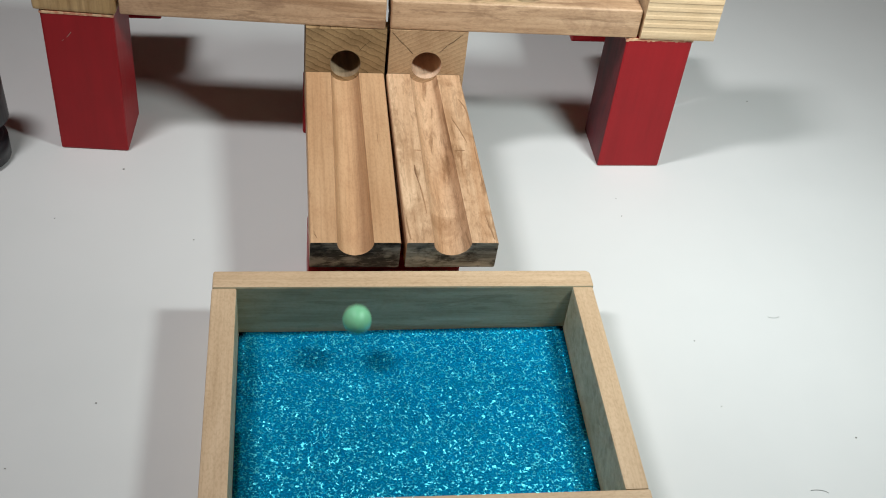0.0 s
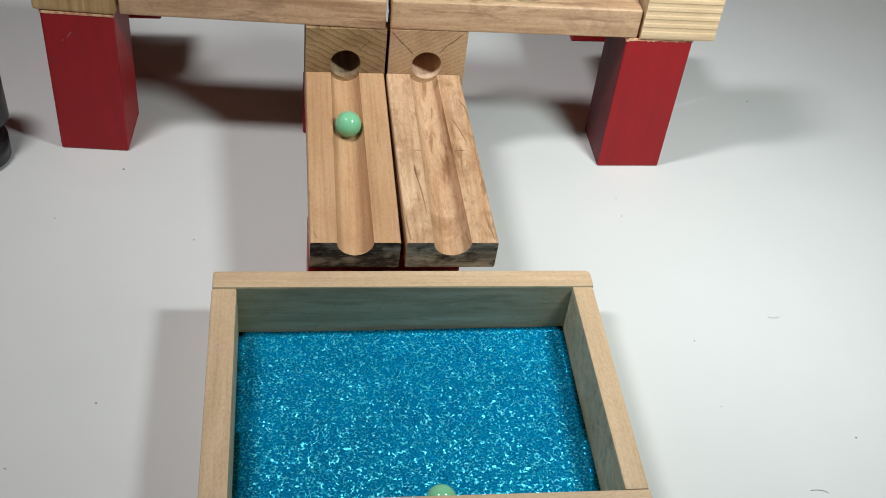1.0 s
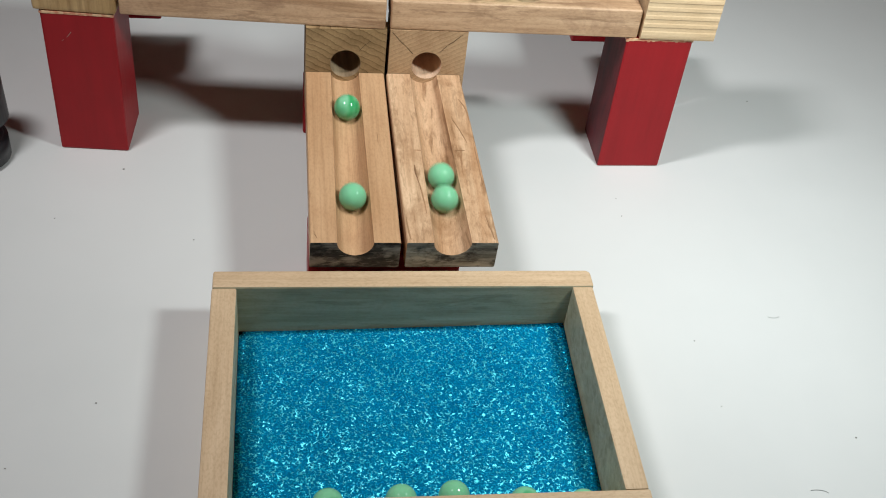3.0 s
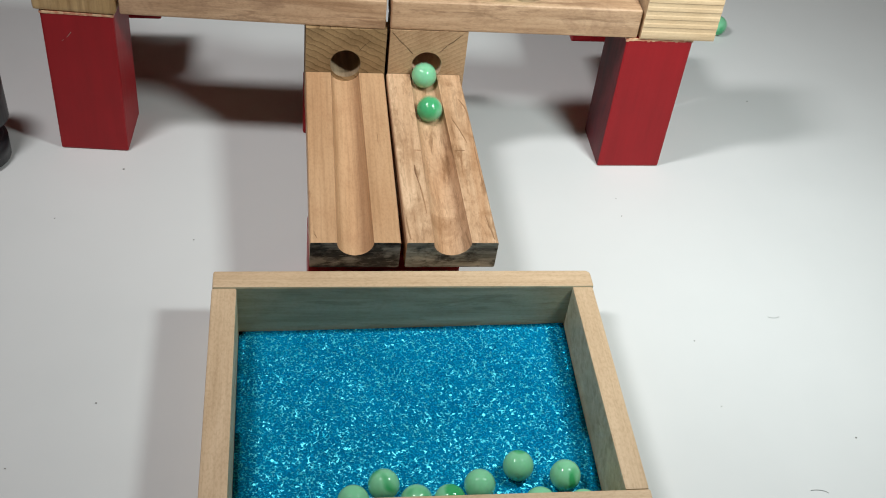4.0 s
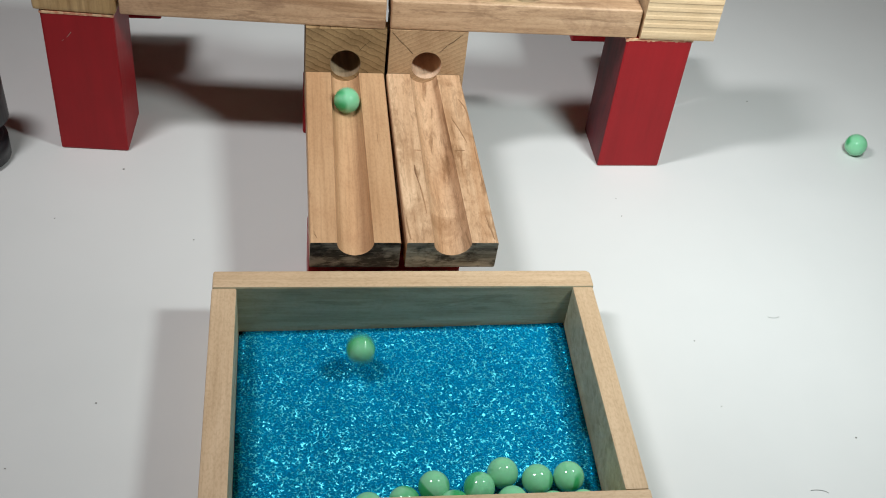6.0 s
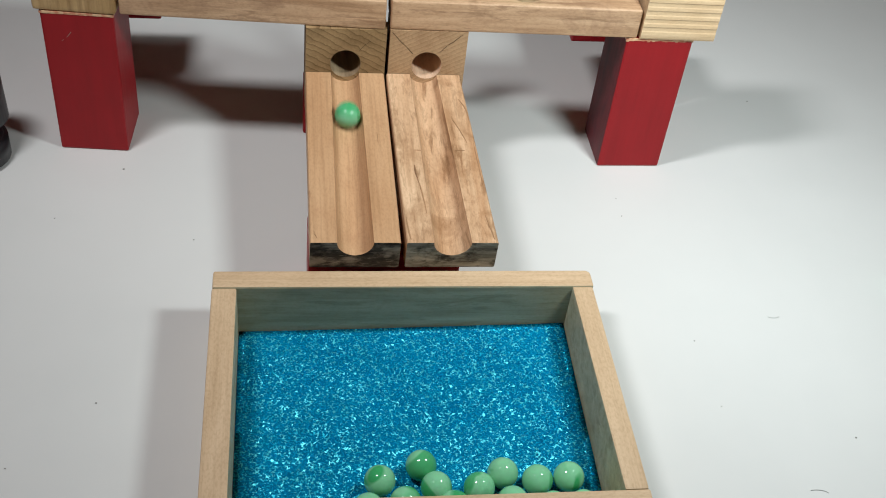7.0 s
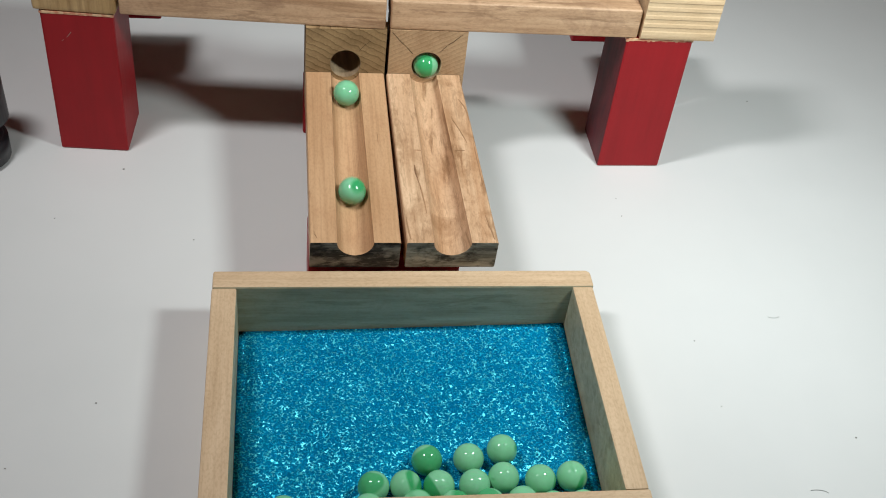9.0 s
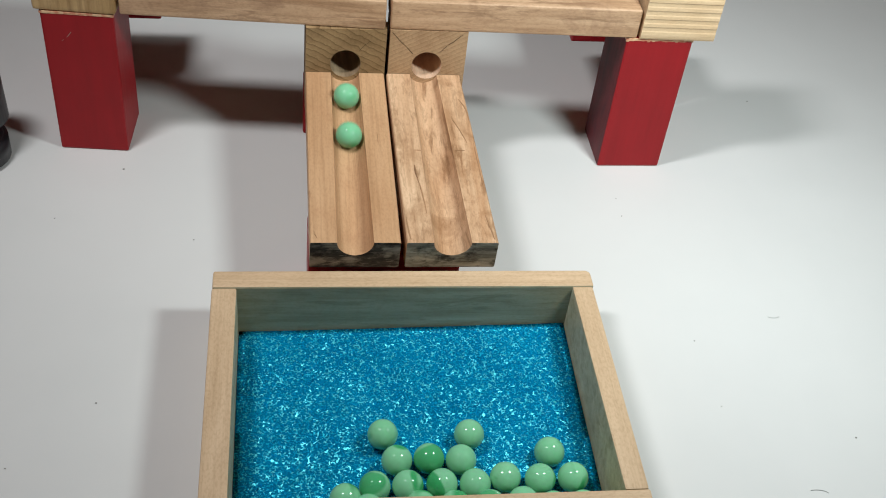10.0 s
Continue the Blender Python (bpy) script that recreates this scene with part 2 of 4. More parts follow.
def glitter():
    m, nt, b = nodes_of("blue_glitter")
    v = coords(nt, (1, 1, 1), (0, 0, 0), False)

    def curls(scale, wide, cut_at, seed):
        """Short bent strips: the borders of uneven cells, bent and cut into bits."""
        mp = add(nt, "ShaderNodeMapping", Location=(seed, seed * 0.7, 0))
        nt.links.new(v, mp.inputs[0])
        bend = add(nt, "ShaderNodeTexNoise", Scale=scale * 1.6, Detail=0.0)
        nt.links.new(mp.outputs[0], bend.inputs["Vector"])
        off = nt.nodes.new("ShaderNodeVectorMath")
        off.operation = "MULTIPLY_ADD"
        off.inputs[1].default_value = (0.9 / scale,) * 3
        nt.links.new(bend.outputs["Color"], off.inputs[0])
        nt.links.new(mp.outputs[0], off.inputs[2])
        web = add(nt, "ShaderNodeTexVoronoi", Scale=scale)
        web.feature = "DISTANCE_TO_EDGE"
        web.voronoi_dimensions = "2D"
        nt.links.new(off.outputs[0], web.inputs["Vector"])
        line = ramp(nt, web.outputs["Distance"], [(wide * 0.65, (1, 1, 1)), (wide, (0, 0, 0))]).outputs[0]
        cut = add(nt, "ShaderNodeTexNoise", Scale=scale * 1.9, Detail=0.0)
        nt.links.new(mp.outputs[0], cut.inputs["Vector"])
        cr = ramp(nt, cut.outputs[0], [(cut_at, (0, 0, 0)), (cut_at + 0.03, (1, 1, 1))])
        return mix(nt, 1.0, line, cr.outputs[0], "MULTIPLY")

    one = mix(nt, 1.0, curls(380.0, 0.145, 0.46, 0.0), curls(470.0, 0.13, 0.51, 0.31), "LIGHTEN")
    cell = add(nt, "ShaderNodeTexVoronoi", Scale=640.0)
    nt.links.new(v, cell.inputs["Vector"])
    broad = add(nt, "ShaderNodeTexNoise", Scale=30.0, Detail=4.0)
    nt.links.new(v, broad.inputs["Vector"])
    grain = add(nt, "ShaderNodeTexNoise", Scale=800.0, Detail=2.0)
    nt.links.new(v, grain.inputs["Vector"])
    base = ramp(nt, broad.outputs[0], [(0.3, (0.0, 0.275, 0.545)), (0.7, (0.0, 0.36, 0.655))])
    gr = ramp(nt, grain.outputs[0], [(0.3, (0.80, 0.83, 0.86)), (0.7, (1, 1, 1))])
    under = mix(nt, 1.0, base.outputs[0], gr.outputs[0], "MULTIPLY")
    # every flake has its own tint and catches the light in its own way
    pick = ramp(nt, cell.outputs["Color"], [(0.2, (0.0, 0.58, 0.97)), (0.5, (0.02, 0.76, 1.0)), (0.72, (0.13, 0.88, 1.0))])
    c = mix(nt, one, under, pick.outputs[0])
    nt.links.new(c, b.inputs["Base Color"])
    b.inputs["Specular IOR Level"].default_value = 0.08
    b.inputs["Roughness"].default_value = 0.36
    foil = add(nt, "ShaderNodeMath")
    foil.operation = "MULTIPLY"
    foil.inputs[1].default_value = 0.58
    nt.links.new(one, foil.inputs[0])
    nt.links.new(foil.outputs[0], b.inputs["Metallic"])
    # foil flakes lie at slightly different tilts on the wavy sheet
    lie = nt.nodes.new("ShaderNodeNewGeometry")
    tilt = nt.nodes.new("ShaderNodeVectorMath")
    tilt.operation = "MULTIPLY_ADD"
    tilt.inputs[1].default_value = (0.68, -0.68, 0.0)
    tilt.inputs[2].default_value = (-0.34, 0.34, 0.0)
    nt.links.new(cell.outputs["Color"], tilt.inputs[0])
    tip = nt.nodes.new("ShaderNodeVectorMath")
    tip.operation = "ADD"
    nt.links.new(lie.outputs["Normal"], tip.inputs[0])
    nt.links.new(tilt.outputs[0], tip.inputs[1])
    unit = nt.nodes.new("ShaderNodeVectorMath")
    unit.operation = "NORMALIZE"
    nt.links.new(tip.outputs[0], unit.inputs[0])
    nt.links.new(mix(nt, one, lie.outputs["Normal"], unit.outputs[0]), b.inputs["Normal"])
    return m


GLITTER = glitter()


def marble_glass(name, pale, deep, amount):
    m, nt, b = nodes_of(name)
    n = add(nt, "ShaderNodeTexNoise", Scale=52.0, Detail=1.0, Roughness=0.5, Distortion=0.9)
    nt.links.new(coords(nt, (1, 1, 0.55)), n.inputs["Vector"])
    n2 = add(nt, "ShaderNodeTexNoise", Scale=260.0, Detail=3.0)
    nt.links.new(coords(nt, (1, 1, 1)), n2.inputs["Vector"])
    soft = ramp(nt, n2.outputs[0], [(0.3, tuple(v * 0.93 for v in pale)), (0.7, pale)])
    r = ramp(nt, n.outputs[0], [(0.60 - amount * 0.10, (0, 0, 0)), (0.66 - amount * 0.08, (1, 1, 1))])
    c = mix(nt, r.outputs[0], soft.outputs[0], deep)
    nt.links.new(c, b.inputs["Base Color"])
    b.inputs["Roughness"].default_value = 0.07
    b.inputs["IOR"].default_value = 1.5
    b.inputs["Subsurface Weight"].default_value = 0.25
    b.inputs["Subsurface Radius"].default_value = (0.4, 1.0, 0.6)
    b.inputs["Subsurface Scale"].default_value = 0.003
    return m


MARBLE_A = marble_glass("jade_glass", (0.245, 0.62, 0.365), (0.05, 0.38, 0.14), 0.15)
MARBLE_B = marble_glass("jade_glass_swirl", (0.235, 0.61, 0.355), (0.075, 0.41, 0.175), 0.5)


# ---- mesh helpers ----
def part(name, bm, material, parent=None, label="", smooth=False):
    me = bpy.data.meshes.new(name)
    bm.to_mesh(me)
    bm.free()
    for mt in material if isinstance(material, (list, tuple)) else [material]:
        me.materials.append(mt)
    if smooth:
        for f in me.polygons:
            f.use_smooth = True
    ob = new(name, me)
    if parent is not None:
        ob.parent = parent
    if label:
        ob["label"] = label
    return ob


def block(x0, x1, y0, y1, z0, z1, edge=0.0012, bm=None, segments=2):
    own = bmesh.new()
    bmesh.ops.create_cube(own, size=1)
    for v in own.verts:
        v.co = Vector((x0 + (v.co.x + 0.5) * (x1 - x0), y0 + (v.co.y + 0.5) * (y1 - y0), z0 + (v.co.z + 0.5) * (z1 - z0)))
    if edge:
        bmesh.ops.bevel(own, geom=own.edges[:], offset=edge, segments=segments, affect="EDGES", profile=0.6)
    if bm is None:
        return own
    me = bpy.data.meshes.new("tmp")
    own.to_mesh(me)
    own.free()
    bm.from_mesh(me)
    bpy.data.meshes.remove(me)
    return bm


def prism(outline, holes, y0, y1):
    """A solid with an outline in x and z (and holes through it), from y0 to y1."""
    bm = bmesh.new()
    loops = []
    for pts in [outline] + holes:
        vs = [bm.verts.new((x, y0, z)) for x, z in pts]
        loops.append([bm.edges.new((vs[i], vs[(i + 1) % len(vs)])) for i in range(len(vs))])
    edges = [e for l in loops for e in l]
    bmesh.ops.triangle_fill(bm, use_beauty=True, edges=edges)
    faces = bm.faces[:]
    out = bmesh.ops.extrude_face_region(bm, geom=faces)
    for v in out["geom"]:
        if isinstance(v, bmesh.types.BMVert):
            v.co.y = y1
    bmesh.ops.recalc_face_normals(bm, faces=bm.faces[:])
    return bm


def thing(name, label, category, group="", at=(0, 0, 0)):
    e = new(name)
    e.empty_display_size = 0.02
    e.location = at
    return tagged(e, label, category, group)


# ---- the unseen added room and the table ----
def build_room():
    tagged(part("floor", block(-1.7, 1.9, -1.3, 2.0, -0.80, -0.75, 0), FLOOR), "dark wooden room floor", "floor", kind="structure")
    # ceiling and walls are added out of view to send warm bounce back
    tagged(part("ceiling", block(-1.8, 2.0, -1.4, 2.1, 1.45, 1.55, 0), WALL), "unseen added ceiling, warm-toned to redden the shadows", "ceiling", kind="structure")
    for n, (x0, x1, y0, y1) in {"wall_north": (-1.8, 2.0, 2.0, 2.1), "wall_south": (-1.8, 2.0, -1.4, -1.3),
                                "wall_east": (1.9, 2.0, -1.3, 2.0), "wall_west": (-1.8, -1.7, -1.3, 2.0)}.items():
        tagged(part(n, block(x0, x1, y0, y1, -0.75, 1.45, 0), WALL), "unseen added wall, warm-toned to redden the shadows", "wall", kind="structure")
    t = thing("table", "white smooth table with a plain laminate top", "table")
    part("tabletop", block(-0.9, 1.0, -0.10, 1.25, -0.03, 0.0, 0.002), TABLE, t)
    for x in (-0.82, 0.92):
        for y in (-0.03, 1.18):
            part("leg", block(x - 0.03, x + 0.03, y - 0.03, y + 0.03, -0.75, -0.03, 0.003), LEG_WHITE, t)


build_room()


# ---- the tray with its glitter sheet ----
TX0, TX1, TY0, TY1, TZ = -0.0396, 0.1753, 0.2925, 0.4572, 0.0380


def tray_wall(name, parent, x0, x1, y0, y1, z1, outer, inward, worn=()):
    """A tray wall: pale outside and on its rim, darker and greener on the face that looks inward. worn: rounded upright
    corners (x, y, radius).
    """
    bm = block(x0, x1, y0, y1, 0, z1, 0)
    for x, y, r in worn:
        edge = [e for e in bm.edges if all(abs(v.co.x - x) < 1e-5 and abs(v.co.y - y) < 1e-5 for v in e.verts)]
        bmesh.ops.bevel(bm, geom=edge, offset=r, segments=5, affect="EDGES", profile=0.5)
    sharp = [e for e in bm.edges if e.calc_face_angle() > 1.0]
    bmesh.ops.bevel(bm, geom=sharp, offset=0.0012, segments=2, affect="EDGES", profile=0.6)
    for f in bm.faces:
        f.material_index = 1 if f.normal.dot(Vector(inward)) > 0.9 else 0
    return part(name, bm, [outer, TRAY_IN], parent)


def build_tray():
    t = thing("wooden_tray", "shallow pale wooden tray with butted corners", "tray")
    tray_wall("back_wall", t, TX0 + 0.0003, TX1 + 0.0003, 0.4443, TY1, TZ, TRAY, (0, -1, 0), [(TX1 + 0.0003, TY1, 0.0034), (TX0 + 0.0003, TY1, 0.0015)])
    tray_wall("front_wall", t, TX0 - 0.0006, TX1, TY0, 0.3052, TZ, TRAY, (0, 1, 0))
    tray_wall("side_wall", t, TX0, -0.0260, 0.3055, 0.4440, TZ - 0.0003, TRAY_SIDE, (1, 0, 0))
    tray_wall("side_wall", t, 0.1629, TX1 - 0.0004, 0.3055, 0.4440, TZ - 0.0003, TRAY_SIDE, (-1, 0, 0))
    bm = bmesh.new()
    nx, ny, w, d = 40, 28, 0.1882, 0.1380
    grid = [[bm.verts.new((-w / 2 + w * i / nx, -d / 2 + d * j / ny,
                           0.0024 * (i / nx) ** 1.5 * (j / ny) ** 3 + 0.00045 * noise.noise(Vector((i * 0.16, j * 0.20, 3))))) for j in range(ny + 1)] for i in range(nx + 1)]
    for i in range(nx):
        for j in range(ny):
            bm.faces.new((grid[i][j], grid[i + 1][j], grid[i + 1][j + 1], grid[i][j + 1]))
    bmesh.ops.solidify(bm, geom=bm.faces[:], thickness=-0.0012)
    s = part("glitter_sheet", bm, GLITTER, smooth=True)
    s.location = (0.0684, 0.3748, 0.0024)
    return tagged(s, "sparkling blue glitter foam sheet lying in the tray", "sheet")


sheet = build_tray()

# ---- the marble tracks ----
BACK_Y, BACK_Z, END_Y, END_Z = 0.603, 0.0724, 0.4575, 0.0590
SLOPE = math.atan2(BACK_Z - END_Z, BACK_Y - END_Y)
LENGTH = math.hypot(BACK_Y - END_Y, BACK_Z - END_Z)


def channel_outline(w, thick, half, deep):
    """A rail's section with a round channel in its top, seen along the rail; x from 0, z down from 0."""
    c = w / 2
    pts = [(0.0007, -thick), (w - 0.0007, -thick), (w, -thick + 0.0007), (w, -0.0006), (w - 0.0006, 0), (c + half, 0)]
    for k in range(1, 28):  # two cuts that meet in a faint crease
        u = math.cos(math.pi * k / 28)
        pts.append((c + half * u, -deep * (0.95 * math.sqrt(1 - u * u) + 0.05 * (1 - abs(u)))))
    pts += [(c - half, 0), (0.0006, 0), (0, -0.0006), (0, -thick + 0.0007)]
    return pts


def build_track(x0, x1, top, end, tunnel, bore, label, cut):
    w = x1 - x0
    t = thing("marble_track", label, "marble track", "wooden marble tracks")
    thick = 0.0205
    bm = prism(channel_outline(w, thick, 0.0102, 0.0105), [], 0.0, -LENGTH)
    for f in bm.faces:
        f.material_index = 1 if abs(f.normal.y) > 0.9 and f.calc_center_median().y < -0.01 else 0
    for v in bm.verts:  # hand-cut: not quite parallel
        k, u = -v.co.y / LENGTH, v.co.x / w
        if abs(v.co.x - w / 2) < 0.0103 and v.co.z > -0.012:
            v.co.x = w / 2 + (v.co.x - w / 2) * (0.88 + 0.12 * k)
            v.co.z *= 0.63 + 0.37 * k
        v.co.x += (cut[0] * (1 - u) + cut[1] * u) * (1 - k) + (cut[2] * (1 - u) + cut[3] * u) * k
    rail = part("rail", bm, [top, end], t, "sloping rail with a round channel and darkened end")
    rail.matrix_local = Matrix.Translation((x0, BACK_Y, BACK_Z)) @ Matrix.Rotation(SLOPE, 4, "X")
    # the tunnel block behind it
    c, h = w / 2, 0.0096
    hole = []
    for k in range(17):
        a = math.pi * k / 16
        hole.append((c + h * math.cos(a), 0.0070 + h * math.sin(a)))
    for k in range(17):
        a = math.pi + math.pi * k / 16
        hole.append((c + h * math.cos(a), 0.0062 + h * math.sin(a)))
    z1 = 0.1044 - BACK_Z
    bm = prism([(0, -0.030), (w, -0.030), (w, z1), (0, z1)], [hole], 0, 0.021)
    # behind, the bore is open upwards: the marbles drop in there
    low = 0.0085
    slot = [(0, -0.030), (w, -0.030), (w, low), (c + h, low)] + [(c + h * math.cos(math.pi * k / 16), 0.0062 - h * math.sin(math.pi * k / 16)) for k in range(17)] + [(c - h, low), (0, low)]
    rear = prism(slot, [], 0.021, 0.048)
    me = bpy.data.meshes.new("tmp")
    rear.to_mesh(me)
    rear.free()
    bm.from_mesh(me)
    bpy.data.meshes.remove(me)
    for f in bm.faces:
        f.material_index = 1 if math.hypot(f.calc_center_median().x - c, f.calc_center_median().z - 0.0066) < h + 0.0004 and abs(f.normal.y) < 0.5 else 0
    tb = part("tunnel_block", bm, [tunnel, bore], t, "upright block with a round marble hole")
    tb.location = (x0, BACK_Y + 0.0003, BACK_Z)
    return t


build_track(0.0130, 0.0632, RAIL_PLAIN, BURNT_END, END_GRAIN, BORE_DARK, "smooth pale brown wooden marble track with dark end", (0, -0.0003, 0.0007, 0.0009))
build_track(0.0653, 0.1145, RAIL_FIGURED, WEATHERED_END, END_GRAIN_PALE, BORE_PALE, "blotchy figured wooden marble track with dark end", (-0.0008, -0.0026, 0.0022, 0.0048))


# ---- red blocks, planks and end blocks ----
def red_block(x0, x1, y0, y1, z0, z1, label, turn=0.0, rim=0.0):
    cx, cy = (x0 + x1) / 2, (y0 + y1) / 2
    bm = block(x0 - cx, x1 - cx, y0 - cy, y1 - cy, 0, z1 - z0, 0.0016)
    # with rim above 1, the left face gets a darker, grained red
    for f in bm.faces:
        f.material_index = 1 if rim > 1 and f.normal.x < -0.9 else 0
    ob = part("red_block", bm, [RED, RED_DARK])
    ob.matrix_world = pose(cx, cy, z0, 0, 0, turn)
    if rim:
        w, d, h = (x1 - x0) / 2, (y1 - y0) / 2, z1 - z0
        ring = bmesh.new()
        for a, b, c, e in ((-w, w, -d - 0.0002, -d + 0.0012), (-w - 0.0002, -w + 0.0012, -d, d), (w - 0.0012, w + 0.0002, -d, d)):
            n = 26
            for k in range(n):
                drop = 0.0006 + 0.0012 * abs(noise.noise(Vector((x0 * 50 + k * 0.6, a * 90, 1.7)))) * rim
                if b - a > e - c:
                    block(a + (b - a) * k / n, a + (b - a) * (k + 1) / n, c, e, h - 0.0005 - drop, h + 0.0001, 0, ring)
                else:
                    block(a, b, c + (e - c) * k / n, c + (e - c) * (k + 1) / n, h - 0.0005 - drop, h + 0.0001, 0, ring)
        part("worn_edge", ring, BARE, ob, "bare wood where the red paint has rubbed off")
    return tagged(ob, label, "toy block", "red painted blocks")


red_block(-0.1455, -0.1015, 0.6130, 0.6560, 0, 0.1042, "worn red painted wooden block standing on end", -4, 0.4)
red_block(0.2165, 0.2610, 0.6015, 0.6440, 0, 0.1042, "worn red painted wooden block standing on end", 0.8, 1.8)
red_block(0.0133, 0.1015, 0.4690, 0.5050, 0, 0.0385, "red painted block lying under the track ends")
red_block(0.0125, 0.1080, 0.6340, 0.6500, 0, 0.0420, "red painted block lying under the tunnel blocks")
red_block(0.0660, 0.1140, 0.6520, 0.6600, 0, 0.0690, "thin red painted block closing the back of a track")
red_block(-0.1600, -0.0830, 0.6820, 0.7250, 0.0588, 0.0690, "thin red painted plank lying crosswise behind")
red_block(0.2010, 0.2810, 0.6700, 0.7130, 0.0575, 0.0690, "thin red painted plank lying crosswise behind")
red_block(-0.1600, -0.1200, 0.6830, 0.7240, 0, 0.0588, "short red painted block standing behind")
red_block(0.2420, 0.2810, 0.6710, 0.7120, 0, 0.0575, "short red painted block standing behind")


def plank(x0, x1, y0, y1, z0, z1, material, label, name="wooden_plank", edge=0.0018, turn=0.0, drop=None):
    """A flat block; drop: the place in x and y of a round marble hole through it."""
    cx, cy = (x0 + x1) / 2, (y0 + y1) / 2
    if drop:
        w, d = (x1 - x0) / 2, (y1 - y0) / 2
        at = Matrix.Rotation(radians(-turn), 3, "Z") @ Vector((drop[0] - cx, drop[1] - cy, 0))
        hole = [(at.x + 0.0095 * math.cos(math.tau * k / 32), at.y + 0.0095 * math.sin(math.tau * k / 32)) for k in range(32)]
        bm = prism([(-w, -d), (w, -d), (w, d), (-w, d)], [hole], 0, z1 - z0)
        for v in bm.verts:
            v.co = Vector((v.co.x, v.co.z, v.co.y))
        bmesh.ops.recalc_face_normals(bm, faces=bm.faces[:])
        rim = [e for e in bm.edges if len(e.link_faces) == 2 and e.calc_face_angle() > 1.0
               and all(abs(abs(v.co.x) - w) < 1e-6 or abs(abs(v.co.y) - d) < 1e-6 for v in e.verts)]
        bmesh.ops.bevel(bm, geom=rim, offset=edge, segments=3, affect="EDGES", profile=0.6)
    else:
        bm = block(x0 - cx, x1 - cx, y0 - cy, y1 - cy, 0, z1 - z0, edge, segments=3)
    ob = part(name, bm, material)
    ob.matrix_world = pose(cx, cy, z0, 0, 0, turn)
    return tagged(ob, label, "toy block", "natural wooden blocks")


plank(-0.0985, 0.0630, 0.6075, 0.6440, 0.1045, 0.1250, PLANK, "flat beech plank bridging over the tracks", turn=-3.2, drop=(0.0381, 0.6340))
plank(0.0652, 0.2235, 0.6025, 0.6305, 0.1045, 0.1250, PLANK, "flat beech plank bridging over the tracks", turn=-1)
plank(-0.1490, -0.0992, 0.6128, 0.6600, 0.1045, 0.1500, PINE_UP, "pine block with upright grain on a red block", "wooden_block", 0.0025, -5)


def ridged_block(x0, x1, y0, y1, z0, z1, label):
    """A pine block whose soft rings have worn back on the front, so that the hard ones stand out as ridges."""
    w, h = x1 - x0, z1 - z0
    front = [(0.0022, 0), (0.0007, 0.0006), (0.0002, 0.0018)]
    z = 0.0040
    while z < h - 0.006:
        front += [(0.0000, z), (0.0001, z + 0.0020), (0.0004, z + 0.0028), (0.00045, z + 0.0050)]
        z += 0.0058 + 0.0007 * noise.noise(Vector((z * 400, 0, 5)))
    front += [(0.0004, h - 0.002), (0.0020, h)]
    outline = front + [(y1 - y0 - 0.002, h), (y1 - y0, h - 0.002), (y1 - y0, 0.002), (y1 - y0 - 0.002, 0)]
    bm = prism(outline, [], 0, w)
    for v in bm.verts:
        v.co = Vector((v.co.y, v.co.x, v.co.z))
    bmesh.ops.recalc_face_normals(bm, faces=bm.faces[:])
    ob = part("wooden_block", bm, PINE_END)
    ob.matrix_world = pose(x0, y0, z0, 0, 0, -1)
    return tagged(ob, label, "toy block", "natural wooden blocks")


ridged_block(0.2248, 0.2735, 0.5995, 0.6470, 0.1045, 0.1500, "pine block with ridged growth rings on a red block")


# ---- the black stand at the table's edge ----
def build_stand():
    t = thing("black_stand", "black plastic lamp stand leg with a rubber foot", "stand")
    bm = bmesh.new()
    bmesh.ops.create_cone(bm, segments=40, radius1=0.021, radius2=0.021, depth=0.020, cap_ends=True)
    bmesh.ops.bevel(bm, geom=[e for e in bm.edges if abs(e.verts[0].co.z - e.verts[1].co.z) < 1e-5], offset=0.003, segments=3, affect="EDGES")
    f = part("foot", bm, BLACK, t, "round black rubber foot", True)
    f.location = (-0.1975, 0.6025, 0.010)
    bm = bmesh.new()
    bmesh.ops.create_cone(bm, segments=40, radius1=0.0185, radius2=0.0175, depth=0.056, cap_ends=True)
    bmesh.ops.bevel(bm, geom=[e for e in bm.edges if abs(e.verts[0].co.z - e.verts[1].co.z) < 1e-5], offset=0.002, segments=2, affect="EDGES")
    p = part("post", bm, BLACK, t, "", True)
    p.location = (-0.1935, 0.6080, 0.055)
    part("neck", block(-0.212, -0.205, 0.604, 0.611, 0.018, 0.034, 0.001), BLACK, t)


build_stand()


# ---- the marbles ----
def make_marble(k):
    bm = bmesh.new()
    bmesh.ops.create_icosphere(bm, subdivisions=4, radius=0.008)
    ob = part("marble", bm, MARBLE_B if k % 2 else MARBLE_A, smooth=True)
    return tagged(ob, "glossy jade green glass marble" if k % 2 == 0 else "glossy green glass marble with darker swirl", "marble", "green marbles")


LINT_A, LINT_B = (0.2988, 0.4550), (0.2803, 0.3235)
CRUMBS = [(0.3167, 0.3610, 0.0006), (0.3531, 0.6828, 0.0006), (-0.1046, 0.5925, 0.0007), (-0.0556, 0.5240, 0.0005), (-0.1382, 0.3548, 0.0005), (-0.0990, 0.3957, 0.0006), (-0.1412, 0.5435, 0.0005), (0.2230, 0.5480, 0.0005), (0.2428, 0.4351, 0.0005), (0.2450, 0.3850, 0.0004), (0.2231, 0.5660, 0.0004)]


